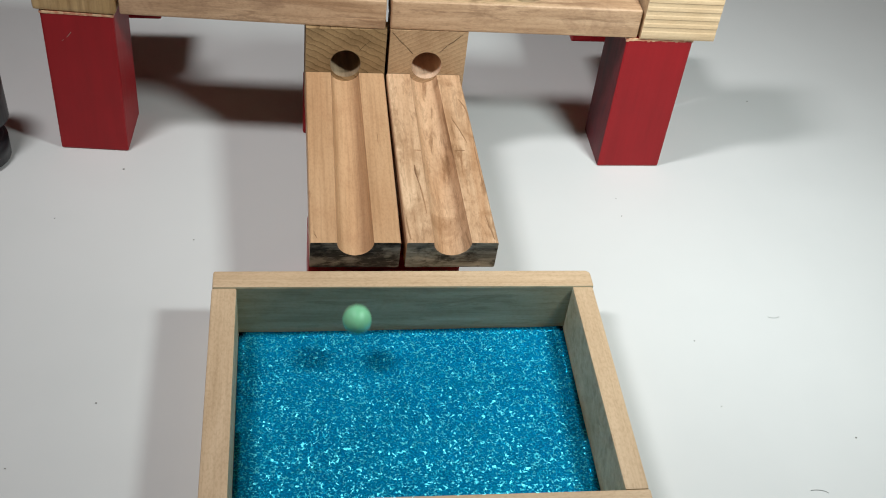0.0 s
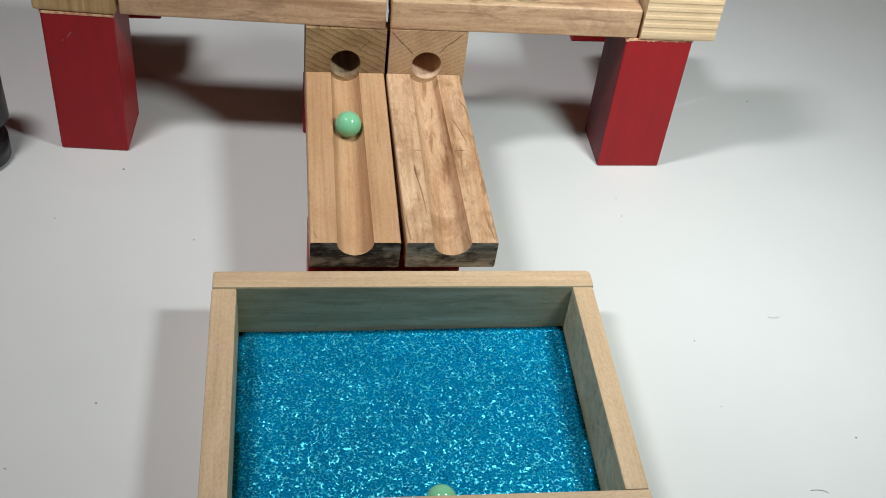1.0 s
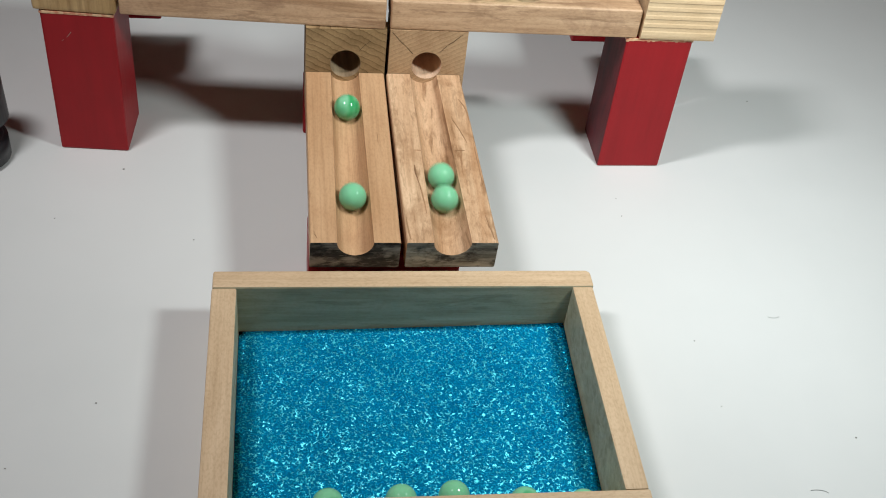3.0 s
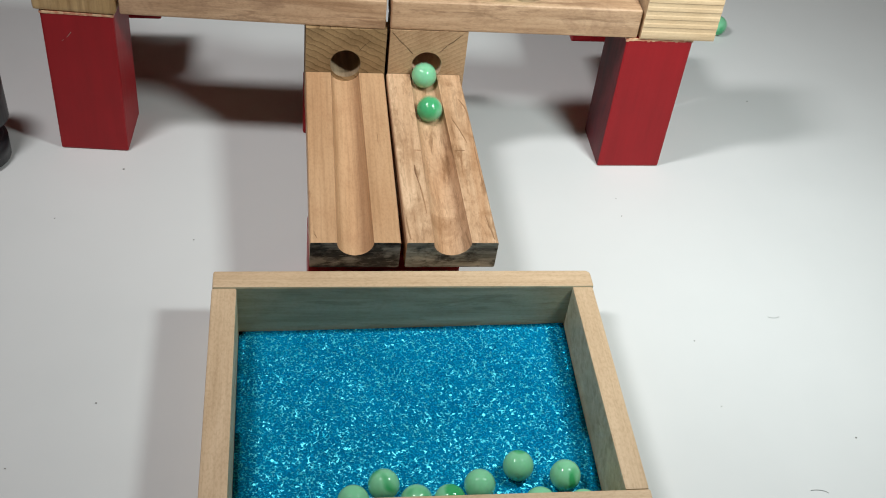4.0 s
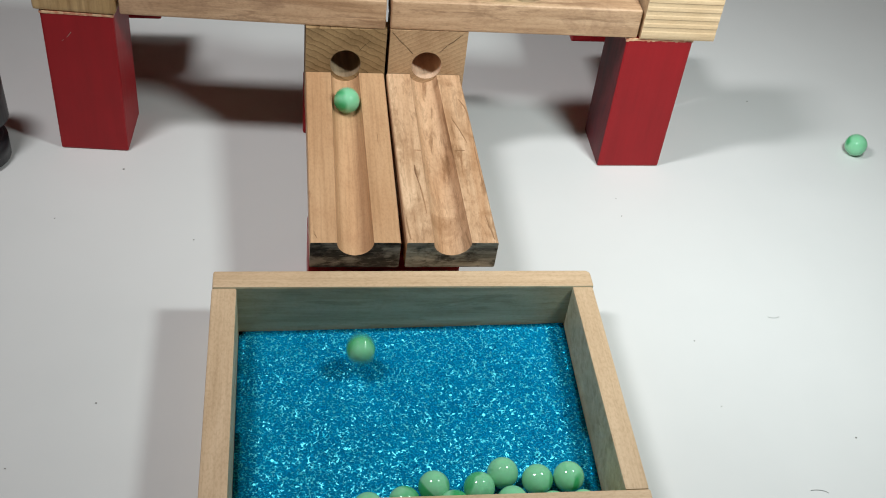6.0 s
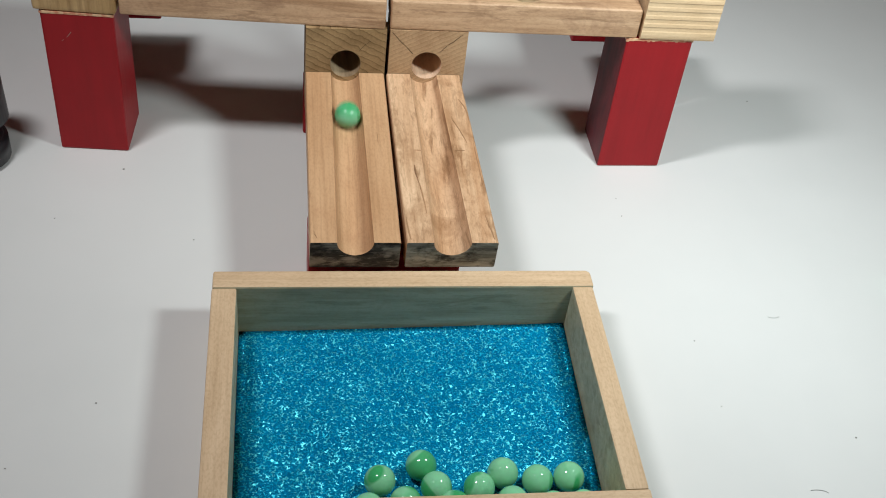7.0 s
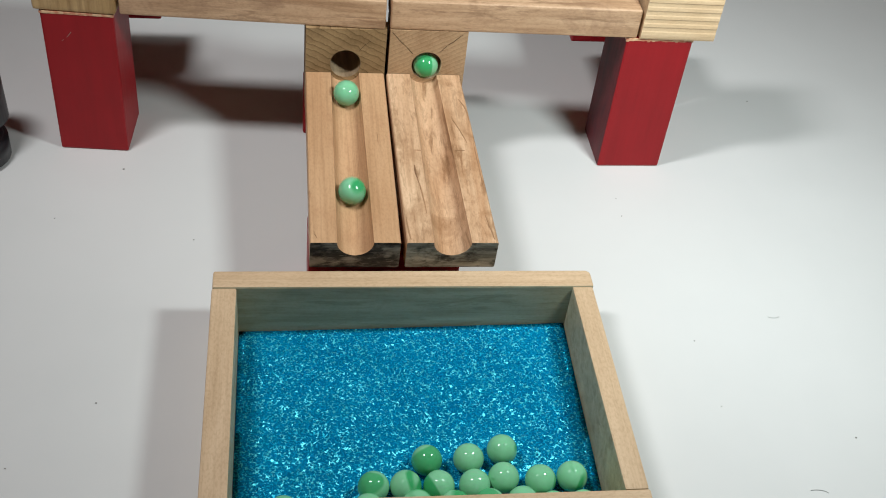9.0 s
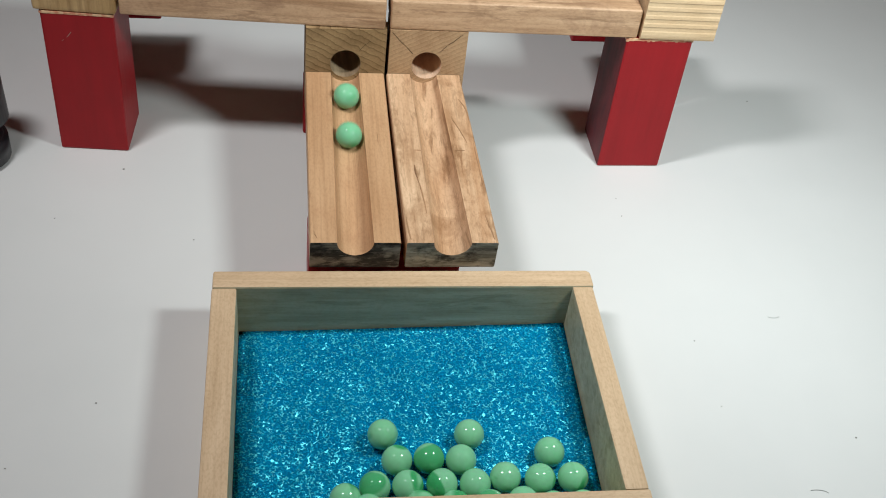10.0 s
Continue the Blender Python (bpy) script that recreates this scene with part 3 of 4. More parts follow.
# ---- cracks, scratches, lint and crumbs ----
def build_crack(parent, pts, material, y, width=0.0003):
    """A hairline crack in an upright face, along pts in x and z."""
    bm = bmesh.new()
    for (xa, za), (xb, zb) in zip(pts, pts[1:]):
        d = Vector((xb - xa, 0, zb - za))
        n = Vector((-d.z, 0, d.x)).normalized() * width / 2
        vs = [bm.verts.new(Vector((x, y, z)) + s * n) for x, z, s in ((xa, za, 1), (xa, za, -1), (xb, zb, -1), (xb, zb, 1))]
        bm.faces.new(vs)
    bmesh.ops.solidify(bm, geom=bm.faces[:], thickness=0.0002)
    return part("crack", bm, material, parent, "hairline crack")


def find_part(name):
    return [o for o in scene.objects if o.name.split(".")[0] == name]


CRACK = plain("crack_shadow", (0.05, 0.03, 0.02), 0.9)
SCRATCH = plain("pale_scratch", (0.62, 0.40, 0.36), 0.7)
blocks = find_part("tunnel_block")
build_crack(blocks[1], [(0.0010, 0.0310), (0.0065, 0.0245), (0.0115, 0.0195), (0.0152, 0.0150)], CRACK, -0.0001)
build_crack(blocks[1], [(0.0455, 0.0300), (0.0400, 0.0245), (0.0372, 0.0225)], CRACK, -0.0001)
build_crack(blocks[1], [(0.0362, 0.0215), (0.0325, 0.0170)], CRACK, -0.0001)
build_crack(blocks[0], [(0.0405, 0.0240), (0.0360, 0.0200), (0.0335, 0.0165)], CRACK, -0.0001, 0.0002)


def build_rail_mark(parent, pts, material, width):
    """A dark fissure or knot on a rail's top, along pts in x and y."""
    bm = bmesh.new()
    left, right = [], []
    for k, (x, y) in enumerate(pts):
        a, b = pts[max(k - 1, 0)], pts[min(k + 1, len(pts) - 1)]
        d = Vector((b[0] - a[0], b[1] - a[1], 0)).normalized()
        wide = width * math.sin(math.pi * (k + 0.35) / (len(pts) - 0.3)) * (0.6 + 0.8 * random.random())
        n = Vector((-d.y, d.x, 0)) * wide / 2
        left.append(bm.verts.new(Vector((x, y, 0.0003)) + n))
        right.append(bm.verts.new(Vector((x, y, 0.0003)) - n))
    for k in range(len(pts) - 1):
        bm.faces.new((left[k], left[k + 1], right[k + 1], right[k]))
    bmesh.ops.recalc_face_normals(bm, faces=bm.faces[:])
    bmesh.ops.solidify(bm, geom=bm.faces[:], thickness=0.0005)
    bmesh.ops.recalc_face_normals(bm, faces=bm.faces[:])
    return part("fissure", bm, material, parent, "dark fissure in the wood")


rails = find_part("rail")
BARK = plain("bark_inclusion", (0.40, 0.225, 0.115), 0.85)
KNOT = plain("dark_knot", (0.25, 0.13, 0.062), 0.85)
build_rail_mark(rails[1], [(0.0435, -0.0240), (0.0462, -0.0300), (0.0474, -0.0345), (0.0478, -0.0391), (0.0480, -0.0433)], BARK, 0.0009)
build_rail_mark(rails[1], [(0.0372, -0.0400), (0.0378, -0.0431), (0.0409, -0.0513), (0.0425, -0.0564), (0.0446, -0.0640)], BARK, 0.0007)
build_rail_mark(rails[1], [(0.0110, -0.0840), (0.0110, -0.0880), (0.0112, -0.0915), (0.0118, -0.0945)], KNOT, 0.0011)
build_rail_mark(rails[1], [(0.0116, -0.0940), (0.0124, -0.0980), (0.0132, -0.1030), (0.0138, -0.1086), (0.0147, -0.1176), (0.0150, -0.1240)], BARK, 0.0005)
build_rail_mark(rails[1], [(0.0118, -0.0710), (0.0138, -0.0711), (0.0158, -0.0712)], BARK, 0.0005)
build_rail_mark(rails[1], [(0.0365, -0.0706), (0.0392, -0.0708), (0.0424, -0.0710)], BARK, 0.0005)
build_rail_mark(rails[1], [(0.0030, -0.1266), (0.0033, -0.1330), (0.0037, -0.1380), (0.0046, -0.1435)], BARK, 0.0007)
build_rail_mark(rails[1], [(0.0488, -0.1250), (0.0500, -0.1308), (0.0512, -0.1382), (0.0520, -0.1435)], BARK, 0.0008)
build_rail_mark(rails[1], [(0.0487, -0.0640), (0.0490, -0.0748), (0.0496, -0.0850), (0.0502, -0.1000)], BARK, 0.0005)
build_rail_mark(rails[0], [(0.0012, -0.1060), (0.0013, -0.1083), (0.0014, -0.1110)], BARK, 0.0005)
build_rail_mark(rails[0], [(0.0030, -0.1370), (0.0034, -0.1390), (0.0046, -0.1425)], BARK, 0.0004)
build_rail_mark(rails[0], [(0.0424, -0.0560), (0.0426, -0.0600), (0.0427, -0.0650)], BARK, 0.0003)
legs = find_part("red_block")
build_crack(legs[0], [(-0.0075, 0.0868), (-0.0056, 0.0893), (-0.0046, 0.0908)], SCRATCH, -0.02155, 0.0004)
build_crack(legs[0], [(-0.0110, 0.0838), (-0.0098, 0.0850)], SCRATCH, -0.02155, 0.0003)


def build_lint(pts, thick):
    cu = bpy.data.curves.new("lint", "CURVE")
    cu.dimensions, cu.bevel_depth, cu.bevel_resolution = "3D", thick, 1
    sp = cu.splines.new("POLY")
    sp.points.add(len(pts) - 1)
    for p, (x, y) in zip(sp.points, pts):
        p.co = (x, y, thick, 1)
    cu.materials.append(LINT)
    ob = new("lint", cu)
    return tagged(ob, "short grey lint fibre lying on the table", "lint", "lint fibres")


def arc(cx, cy, r, a0, a1, flat=0.5, n=9):
    return [(cx + r * math.cos(radians(a0 + (a1 - a0) * k / n)), cy + flat * r * math.sin(radians(a0 + (a1 - a0) * k / n))) for k in range(n + 1)]


build_lint(arc(*LINT_A, 0.0038, 200, 350, 0.45), 0.00016)
build_lint(arc(*LINT_B, 0.0075, 25, 110, 0.5), 0.00018)


def build_crumb(x, y, size):
    bm = bmesh.new()
    bmesh.ops.create_icosphere(bm, subdivisions=1, radius=size)
    for v in bm.verts:
        v.co *= 0.75 + 0.5 * random.random()
        v.co.z = v.co.z * 0.5 + size * 0.4
    ob = part("crumb", bm, SPECK)
    ob.location = (x, y, 0)
    return tagged(ob, "tiny dark crumb of dust on the table", "crumb", "crumbs on the table")


for x, y, size in CRUMBS:
    build_crumb(x, y, size)


# ---- what moves ----
def roll_rows(points):
    """Rows for a rolling marble: one for every film frame in which it moves, with the turn of a ball that rolls."""
    def place(t):
        for i in range(len(points) - 1):
            a, b = points[i], points[i + 1]
            if t <= b[0] + 1e-6:
                break
        p0 = points[max(i - 1, 0)]
        p3 = points[min(i + 2, len(points) - 1)]
        h = b[0] - a[0]
        f = (t - a[0]) / h
        out = []
        for k in (1, 2, 3):
            ma = (b[k] - p0[k]) / max(b[0] - p0[0], 1e-6) * h
            mb = (p3[k] - a[k]) / max(p3[0] - a[0], 1e-6) * h
            lim = 3 * abs(b[k] - a[k])
            ma, mb = max(-lim, min(lim, ma)), max(-lim, min(lim, mb))
            out.append((2 * f**3 - 3 * f**2 + 1) * a[k] + (f**3 - 2 * f**2 + f) * ma
                       + (3 * f**2 - 2 * f**3) * b[k] + (f**3 - f**2) * mb)
        return Vector(out)

    rows, turn = [], Euler((random.uniform(0, 6), random.uniform(0, 6), random.uniform(0, 6))).to_matrix()
    last, still = place(0), False
    rows.append((0, Matrix.Translation(last) @ turn.to_4x4()))
    for n in range(1, 301):
        t = n / 30
        p = place(t)
        step = p - last
        if step.length < 2e-5 and n < 300:
            still = True
            continue
        if still:
            rows.append(((n - 1) / 30, Matrix.Translation(last) @ turn.to_4x4()))
            still = False
        axis = Vector((-step.y, step.x, 0))
        if axis.length > 1e-6:
            turn = Matrix.Rotation(min(step.length / 0.008, 1.2), 3, axis.normalized()) @ turn
        rows.append((t, Matrix.Translation(p) @ turn.to_4x4()))
        last = p
    return rows


def motions():
    # seconds and place of each marble's centre
    a = [(0, 0.0388, 0.4196, 0.0375), (0.1, 0.0404, 0.3939, 0.0285), (0.2, 0.0421, 0.3684, 0.0107), (0.3, 0.0433, 0.3321, 0.0107), (0.4, 0.0479, 0.3195, 0.0107), (0.5, 0.0538, 0.3280, 0.0107), (0.6, 0.0604, 0.3325, 0.0107), (0.7, 0.0647, 0.3324, 0.0107), (0.8, 0.0691, 0.3305, 0.0107), (0.9, 0.0738, 0.3263, 0.0107), (1, 0.0773, 0.3208, 0.0107), (1.1, 0.0804, 0.3183, 0.0107), (1.2, 0.0815, 0.3203, 0.0107), (1.3, 0.0824, 0.3236, 0.0107), (1.4, 0.0823, 0.3249, 0.0107), (1.5, 0.0832, 0.3256, 0.0107), (1.9, 0.0839, 0.3266, 0.0107), (2, 0.0839, 0.3266, 0.0107), (2.1, 0.0887, 0.3281, 0.0107), (2.2, 0.0950, 0.3306, 0.0107), (2.3, 0.1018, 0.3294, 0.0107), (2.4, 0.1167, 0.3234, 0.0107), (2.5, 0.1327, 0.3184, 0.0107), (2.6, 0.1441, 0.3170, 0.0107), (2.7, 0.1491, 0.3158, 0.0107), (10, 0.1490, 0.3151, 0.0107)]
    m2 = [(0, 0.0305, 0.6370, 0.1333), (0.3, 0.0305, 0.6370, 0.1333), (0.5, 0.0381, 0.6340, 0.1333), (0.7, 0.0381, 0.6340, 0.0930), (0.8, 0.0380, 0.6005, 0.0754), (0.9, 0.0382, 0.5724, 0.0702), (1, 0.0383, 0.5543, 0.0680), (1.1, 0.0385, 0.5273, 0.0648), (1.2, 0.0386, 0.5004, 0.0616), (1.3, 0.0388, 0.4702, 0.0580), (1.4, 0.0382, 0.4196, 0.0595), (1.5, 0.0385, 0.3959, 0.0330), (1.6, 0.0402, 0.3729, 0.0107), (1.7, 0.0414, 0.3397, 0.0107), (1.8, 0.0445, 0.3197, 0.0107), (1.9, 0.0505, 0.3295, 0.0107), (2, 0.0647, 0.3199, 0.0107), (2.2, 0.0819, 0.3193, 0.0107), (2.3, 0.0843, 0.3202, 0.0107), (2.7, 0.0846, 0.3225, 0.0107), (3.5, 0.0831, 0.3242, 0.0107), (3.8, 0.0850, 0.3265, 0.0107), (3.9, 0.0920, 0.3273, 0.0107), (4, 0.0978, 0.3295, 0.0107), (4.1, 0.1031, 0.3324, 0.0107), (4.2, 0.1039, 0.3317, 0.0107), (4.5, 0.1052, 0.3303, 0.0107), (4.6, 0.1056, 0.3292, 0.0107), (4.7, 0.1069, 0.3258, 0.0107), (4.8, 0.1093, 0.3209, 0.0107), (5, 0.1128, 0.3188, 0.0107), (7.5, 0.1134, 0.3188, 0.0107), (8, 0.1139, 0.3188, 0.0107), (8.5, 0.1182, 0.3186, 0.0107), (10, 0.1185, 0.3183, 0.0107)]
    m3 = [(0, 0.0470, 0.6370, 0.1333), (0.6, 0.0470, 0.6370, 0.1333), (0.8, 0.0381, 0.6340, 0.1333), (1, 0.0381, 0.6340, 0.0930), (1.1, 0.0380, 0.6029, 0.0769), (1.2, 0.0382, 0.5754, 0.0706), (1.3, 0.0383, 0.5494, 0.0675), (1.4, 0.0385, 0.5210, 0.0641), (1.5, 0.0387, 0.4925, 0.0607), (1.6, 0.0389, 0.4639, 0.0573), (1.7, 0.0403, 0.4262, 0.0323), (1.8, 0.0390, 0.3886, 0.0288), (1.9, 0.0391, 0.3510, 0.0107), (2, 0.0278, 0.3252, 0.0107), (2.1, 0.0161, 0.3224, 0.0107), (2.2, 0.0136, 0.3234, 0.0107), (2.3, 0.0131, 0.3231, 0.0107), (2.5, 0.0174, 0.3216, 0.0107), (2.7, 0.0196, 0.3206, 0.0107), (3.6, 0.0238, 0.3214, 0.0107), (3.8, 0.0271, 0.3226, 0.0107), (3.9, 0.0487, 0.3198, 0.0107), (4, 0.0649, 0.3212, 0.0107), (4.1, 0.0710, 0.3264, 0.0107), (4.2, 0.0733, 0.3293, 0.0107), (4.5, 0.0732, 0.3290, 0.0107), (5.5, 0.0738, 0.3293, 0.0107), (7, 0.0755, 0.3289, 0.0107), (7.6, 0.0755, 0.3289, 0.0107), (7.7, 0.0784, 0.3315, 0.0107), (7.8, 0.0808, 0.3325, 0.0107), (8, 0.0808, 0.3328, 0.0107), (8.2, 0.0785, 0.3326, 0.0107), (8.5, 0.0763, 0.3309, 0.0107), (9, 0.0770, 0.3295, 0.0107), (10, 0.0786, 0.3305, 0.0107)]
    r1 = [(0, 0.0965, 0.6290, 0.1333), (0.9, 0.0965, 0.6290, 0.1333), (1.1, 0.0899, 0.6425, 0.1333), (1.3, 0.0899, 0.6425, 0.0930), (1.4, 0.0899, 0.6087, 0.0770), (1.5, 0.0887, 0.5889, 0.0722), (1.6, 0.0895, 0.5669, 0.0695), (1.7, 0.0903, 0.5430, 0.0667), (1.8, 0.0913, 0.5156, 0.0634), (1.9, 0.0923, 0.4870, 0.0600), (2, 0.0935, 0.4536, 0.0561), (2.1, 0.0907, 0.4123, 0.0107), (2.2, 0.0898, 0.3832, 0.0107), (2.3, 0.0904, 0.3509, 0.0107), (2.4, 0.0949, 0.3296, 0.0107), (2.5, 0.1077, 0.3197, 0.0107), (2.7, 0.1153, 0.3184, 0.0107), (3.8, 0.1271, 0.3179, 0.0107), (4.5, 0.1272, 0.3169, 0.0107), (5, 0.1333, 0.3150, 0.0107), (10, 0.1336, 0.3150, 0.0107)]
    r2 = [(0, 0.0800, 0.6290, 0.1333), (1, 0.0800, 0.6290, 0.1333), (1.2, 0.0899, 0.6425, 0.1333), (1.4, 0.0899, 0.6425, 0.0930), (1.5, 0.0899, 0.6104, 0.0770), (1.6, 0.0883, 0.6002, 0.0752), (1.7, 0.0891, 0.5788, 0.0710), (1.8, 0.0900, 0.5524, 0.0678), (1.9, 0.0911, 0.5227, 0.0643), (2, 0.0922, 0.4912, 0.0605), (2.1, 0.0933, 0.4592, 0.0567), (2.2, 0.0885, 0.4189, 0.0147), (2.3, 0.0856, 0.3786, 0.0107), (2.4, 0.0785, 0.3530, 0.0107), (2.5, 0.0726, 0.3348, 0.0107), (2.6, 0.0661, 0.3323, 0.0107), (2.7, 0.0620, 0.3284, 0.0107), (3, 0.0573, 0.3218, 0.0107), (3.6, 0.0642, 0.3206, 0.0107), (3.8, 0.0691, 0.3214, 0.0107), (3.9, 0.0763, 0.3221, 0.0107), (4, 0.0816, 0.3209, 0.0107), (4.1, 0.0888, 0.3240, 0.0107), (4.2, 0.0912, 0.3250, 0.0107), (4.4, 0.0909, 0.3230, 0.0107), (4.5, 0.0907, 0.3209, 0.0107), (4.8, 0.0859, 0.3191, 0.0107), (5.2, 0.0837, 0.3175, 0.0107), (10, 0.0840, 0.3172, 0.0107)]
    l4 = [(0, 0.0305, 0.6200, 0.1333), (2, 0.0305, 0.6200, 0.1333), (2.2, 0.0381, 0.6340, 0.1333), (2.4, 0.0381, 0.6340, 0.0930), (2.5, 0.0381, 0.6031, 0.0770), (2.6, 0.0381, 0.5823, 0.0714), (2.7, 0.0383, 0.5563, 0.0683), (2.8, 0.0384, 0.5373, 0.0660), (2.9, 0.0385, 0.5163, 0.0635), (3, 0.0387, 0.4947, 0.0610), (3.1, 0.0388, 0.4715, 0.0582), (3.17, 0.0389, 0.4566, 0.0564), (3.27, 0.0389, 0.4214, 0.0383), (3.4, 0.0409, 0.3756, 0.0107), (3.5, 0.0415, 0.3411, 0.0107), (3.6, 0.0443, 0.3300, 0.0107), (3.8, 0.0431, 0.3331, 0.0107), (3.9, 0.0368, 0.3269, 0.0107), (4, 0.0335, 0.3220, 0.0107), (4.5, 0.0406, 0.3185, 0.0107), (10, 0.0407, 0.3165, 0.0107)]
    l5 = [(0, 0.0470, 0.6200, 0.1333), (2.15, 0.0470, 0.6200, 0.1333), (2.35, 0.0381, 0.6340, 0.1333), (2.55, 0.0381, 0.6340, 0.0930), (2.65, 0.0381, 0.6180, 0.0770), (2.75, 0.0381, 0.6095, 0.0770), (2.9, 0.0381, 0.5900, 0.0723), (3, 0.0382, 0.5693, 0.0698), (3.1, 0.0383, 0.5470, 0.0672), (3.2, 0.0385, 0.5246, 0.0645), (3.3, 0.0386, 0.5009, 0.0617), (3.4, 0.0388, 0.4757, 0.0587), (3.48, 0.0389, 0.4558, 0.0563), (3.58, 0.0389, 0.4244, 0.0261), (3.68, 0.0412, 0.3929, 0.0107), (3.8, 0.0427, 0.3527, 0.0107), (3.9, 0.0444, 0.3420, 0.0107), (4, 0.0492, 0.3312, 0.0107), (4.1, 0.0521, 0.3237, 0.0107), (4.5, 0.0570, 0.3222, 0.0107), (5.5, 0.0583, 0.3208, 0.0107), (7, 0.0594, 0.3204, 0.0107), (7.5, 0.0605, 0.3201, 0.0107), (8.5, 0.0641, 0.3189, 0.0107), (10, 0.0668, 0.3178, 0.0107)]
    r3 = [(0, 0.0965, 0.6125, 0.1333), (2, 0.0965, 0.6125, 0.1333), (2.2, 0.0899, 0.6425, 0.1333), (2.4, 0.0899, 0.6425, 0.0930), (2.5, 0.0899, 0.6150, 0.0770), (2.6, 0.0884, 0.5971, 0.0732), (2.7, 0.0894, 0.5698, 0.0699), (2.8, 0.0902, 0.5480, 0.0673), (2.9, 0.0911, 0.5216, 0.0642), (3, 0.0921, 0.4934, 0.0608), (3.1, 0.0932, 0.4620, 0.0571), (3.2, 0.0929, 0.4309, 0.0276), (3.3, 0.0960, 0.3998, 0.0107), (3.45, 0.1020, 0.3721, 0.0107), (3.6, 0.1100, 0.3635, 0.0107), (3.8, 0.1162, 0.3541, 0.0107), (3.9, 0.1183, 0.3475, 0.0107), (4, 0.1193, 0.3406, 0.0107), (4.1, 0.1197, 0.3357, 0.0107), (4.2, 0.1236, 0.3338, 0.0107), (4.5, 0.1237, 0.3328, 0.0107), (4.7, 0.1243, 0.3327, 0.0107), (4.9, 0.1272, 0.3309, 0.0107), (5.5, 0.1279, 0.3316, 0.0107), (8, 0.1279, 0.3312, 0.0107), (8.1, 0.1303, 0.3318, 0.0107), (8.5, 0.1296, 0.3312, 0.0107), (10, 0.1294, 0.3319, 0.0107)]
    r4 = [(0, 0.0800, 0.6125, 0.1333), (2.1, 0.0800, 0.6125, 0.1333), (2.3, 0.0899, 0.6425, 0.1333), (2.5, 0.0899, 0.6425, 0.0930), (2.6, 0.0899, 0.6156, 0.0770), (2.7, 0.0887, 0.5879, 0.0720), (2.8, 0.0895, 0.5655, 0.0694), (2.9, 0.0905, 0.5383, 0.0661), (3, 0.0915, 0.5115, 0.0629), (3.1, 0.0926, 0.4811, 0.0593), (3.17, 0.0933, 0.4591, 0.0567), (3.27, 0.0934, 0.4281, 0.0260), (3.4, 0.0993, 0.3877, 0.0107), (3.55, 0.1177, 0.3641, 0.0107), (3.7, 0.1407, 0.3468, 0.0107), (3.8, 0.1501, 0.3404, 0.0107), (3.9, 0.1457, 0.3380, 0.0107), (4, 0.1429, 0.3339, 0.0107), (4.1, 0.1421, 0.3314, 0.0107), (4.2, 0.1400, 0.3298, 0.0107), (4.5, 0.1407, 0.3301, 0.0107), (4.7, 0.1415, 0.3311, 0.0107), (4.8, 0.1438, 0.3328, 0.0107), (5.5, 0.1444, 0.3328, 0.0107), (8, 0.1450, 0.3327, 0.0107), (8.1, 0.1477, 0.3341, 0.0107), (8.5, 0.1463, 0.3334, 0.0107), (10, 0.1467, 0.3323, 0.0107)]
    r5 = [(0, 0.1130, 0.6290, 0.1333), (3.3, 0.1130, 0.6290, 0.1333), (3.5, 0.0899, 0.6425, 0.1333), (3.7, 0.0899, 0.6425, 0.0930), (3.8, 0.0899, 0.6156, 0.0770), (3.9, 0.0884, 0.5961, 0.0730), (4, 0.0894, 0.5689, 0.0698), (4.1, 0.0905, 0.5392, 0.0663), (4.2, 0.0916, 0.5067, 0.0624), (4.3, 0.0928, 0.4729, 0.0584), (4.4, 0.0960, 0.4351, 0.0391), (4.5, 0.0995, 0.3973, 0.0107), (4.6, 0.1020, 0.3465, 0.0107), (4.7, 0.1040, 0.3394, 0.0107), (4.8, 0.1015, 0.3311, 0.0107), (4.9, 0.0976, 0.3254, 0.0107), (5, 0.0978, 0.3254, 0.0107), (5.5, 0.0973, 0.3278, 0.0107), (7.6, 0.0973, 0.3278, 0.0107), (8, 0.0972, 0.3268, 0.0107), (8.1, 0.0991, 0.3240, 0.0107), (8.3, 0.1013, 0.3192, 0.0107), (10, 0.1016, 0.3169, 0.0107)]
    r6 = [(0, 0.1130, 0.6125, 0.1333), (3.4, 0.1130, 0.6125, 0.1333), (3.6, 0.0899, 0.6425, 0.1333), (3.8, 0.0899, 0.6425, 0.0930), (3.9, 0.0899, 0.6143, 0.0770), (4, 0.0883, 0.5989, 0.0744), (4.1, 0.0892, 0.5748, 0.0705), (4.2, 0.0901, 0.5486, 0.0674), (4.3, 0.0912, 0.5191, 0.0639), (4.4, 0.0923, 0.4887, 0.0602), (4.5, 0.0935, 0.4554, 0.0563), (4.6, 0.0956, 0.4105, 0.0107), (4.7, 0.1030, 0.3751, 0.0107), (4.8, 0.1128, 0.3451, 0.0107), (4.9, 0.1120, 0.3391, 0.0107), (5, 0.1099, 0.3371, 0.0107), (5.5, 0.1104, 0.3364, 0.0107), (7.7, 0.1107, 0.3363, 0.0107), (8, 0.1116, 0.3367, 0.0107), (8.1, 0.1118, 0.3339, 0.0107), (8.2, 0.1077, 0.3319, 0.0107), (8.3, 0.1072, 0.3326, 0.0107), (8.5, 0.1097, 0.3332, 0.0107), (10, 0.1115, 0.3335, 0.0107)]
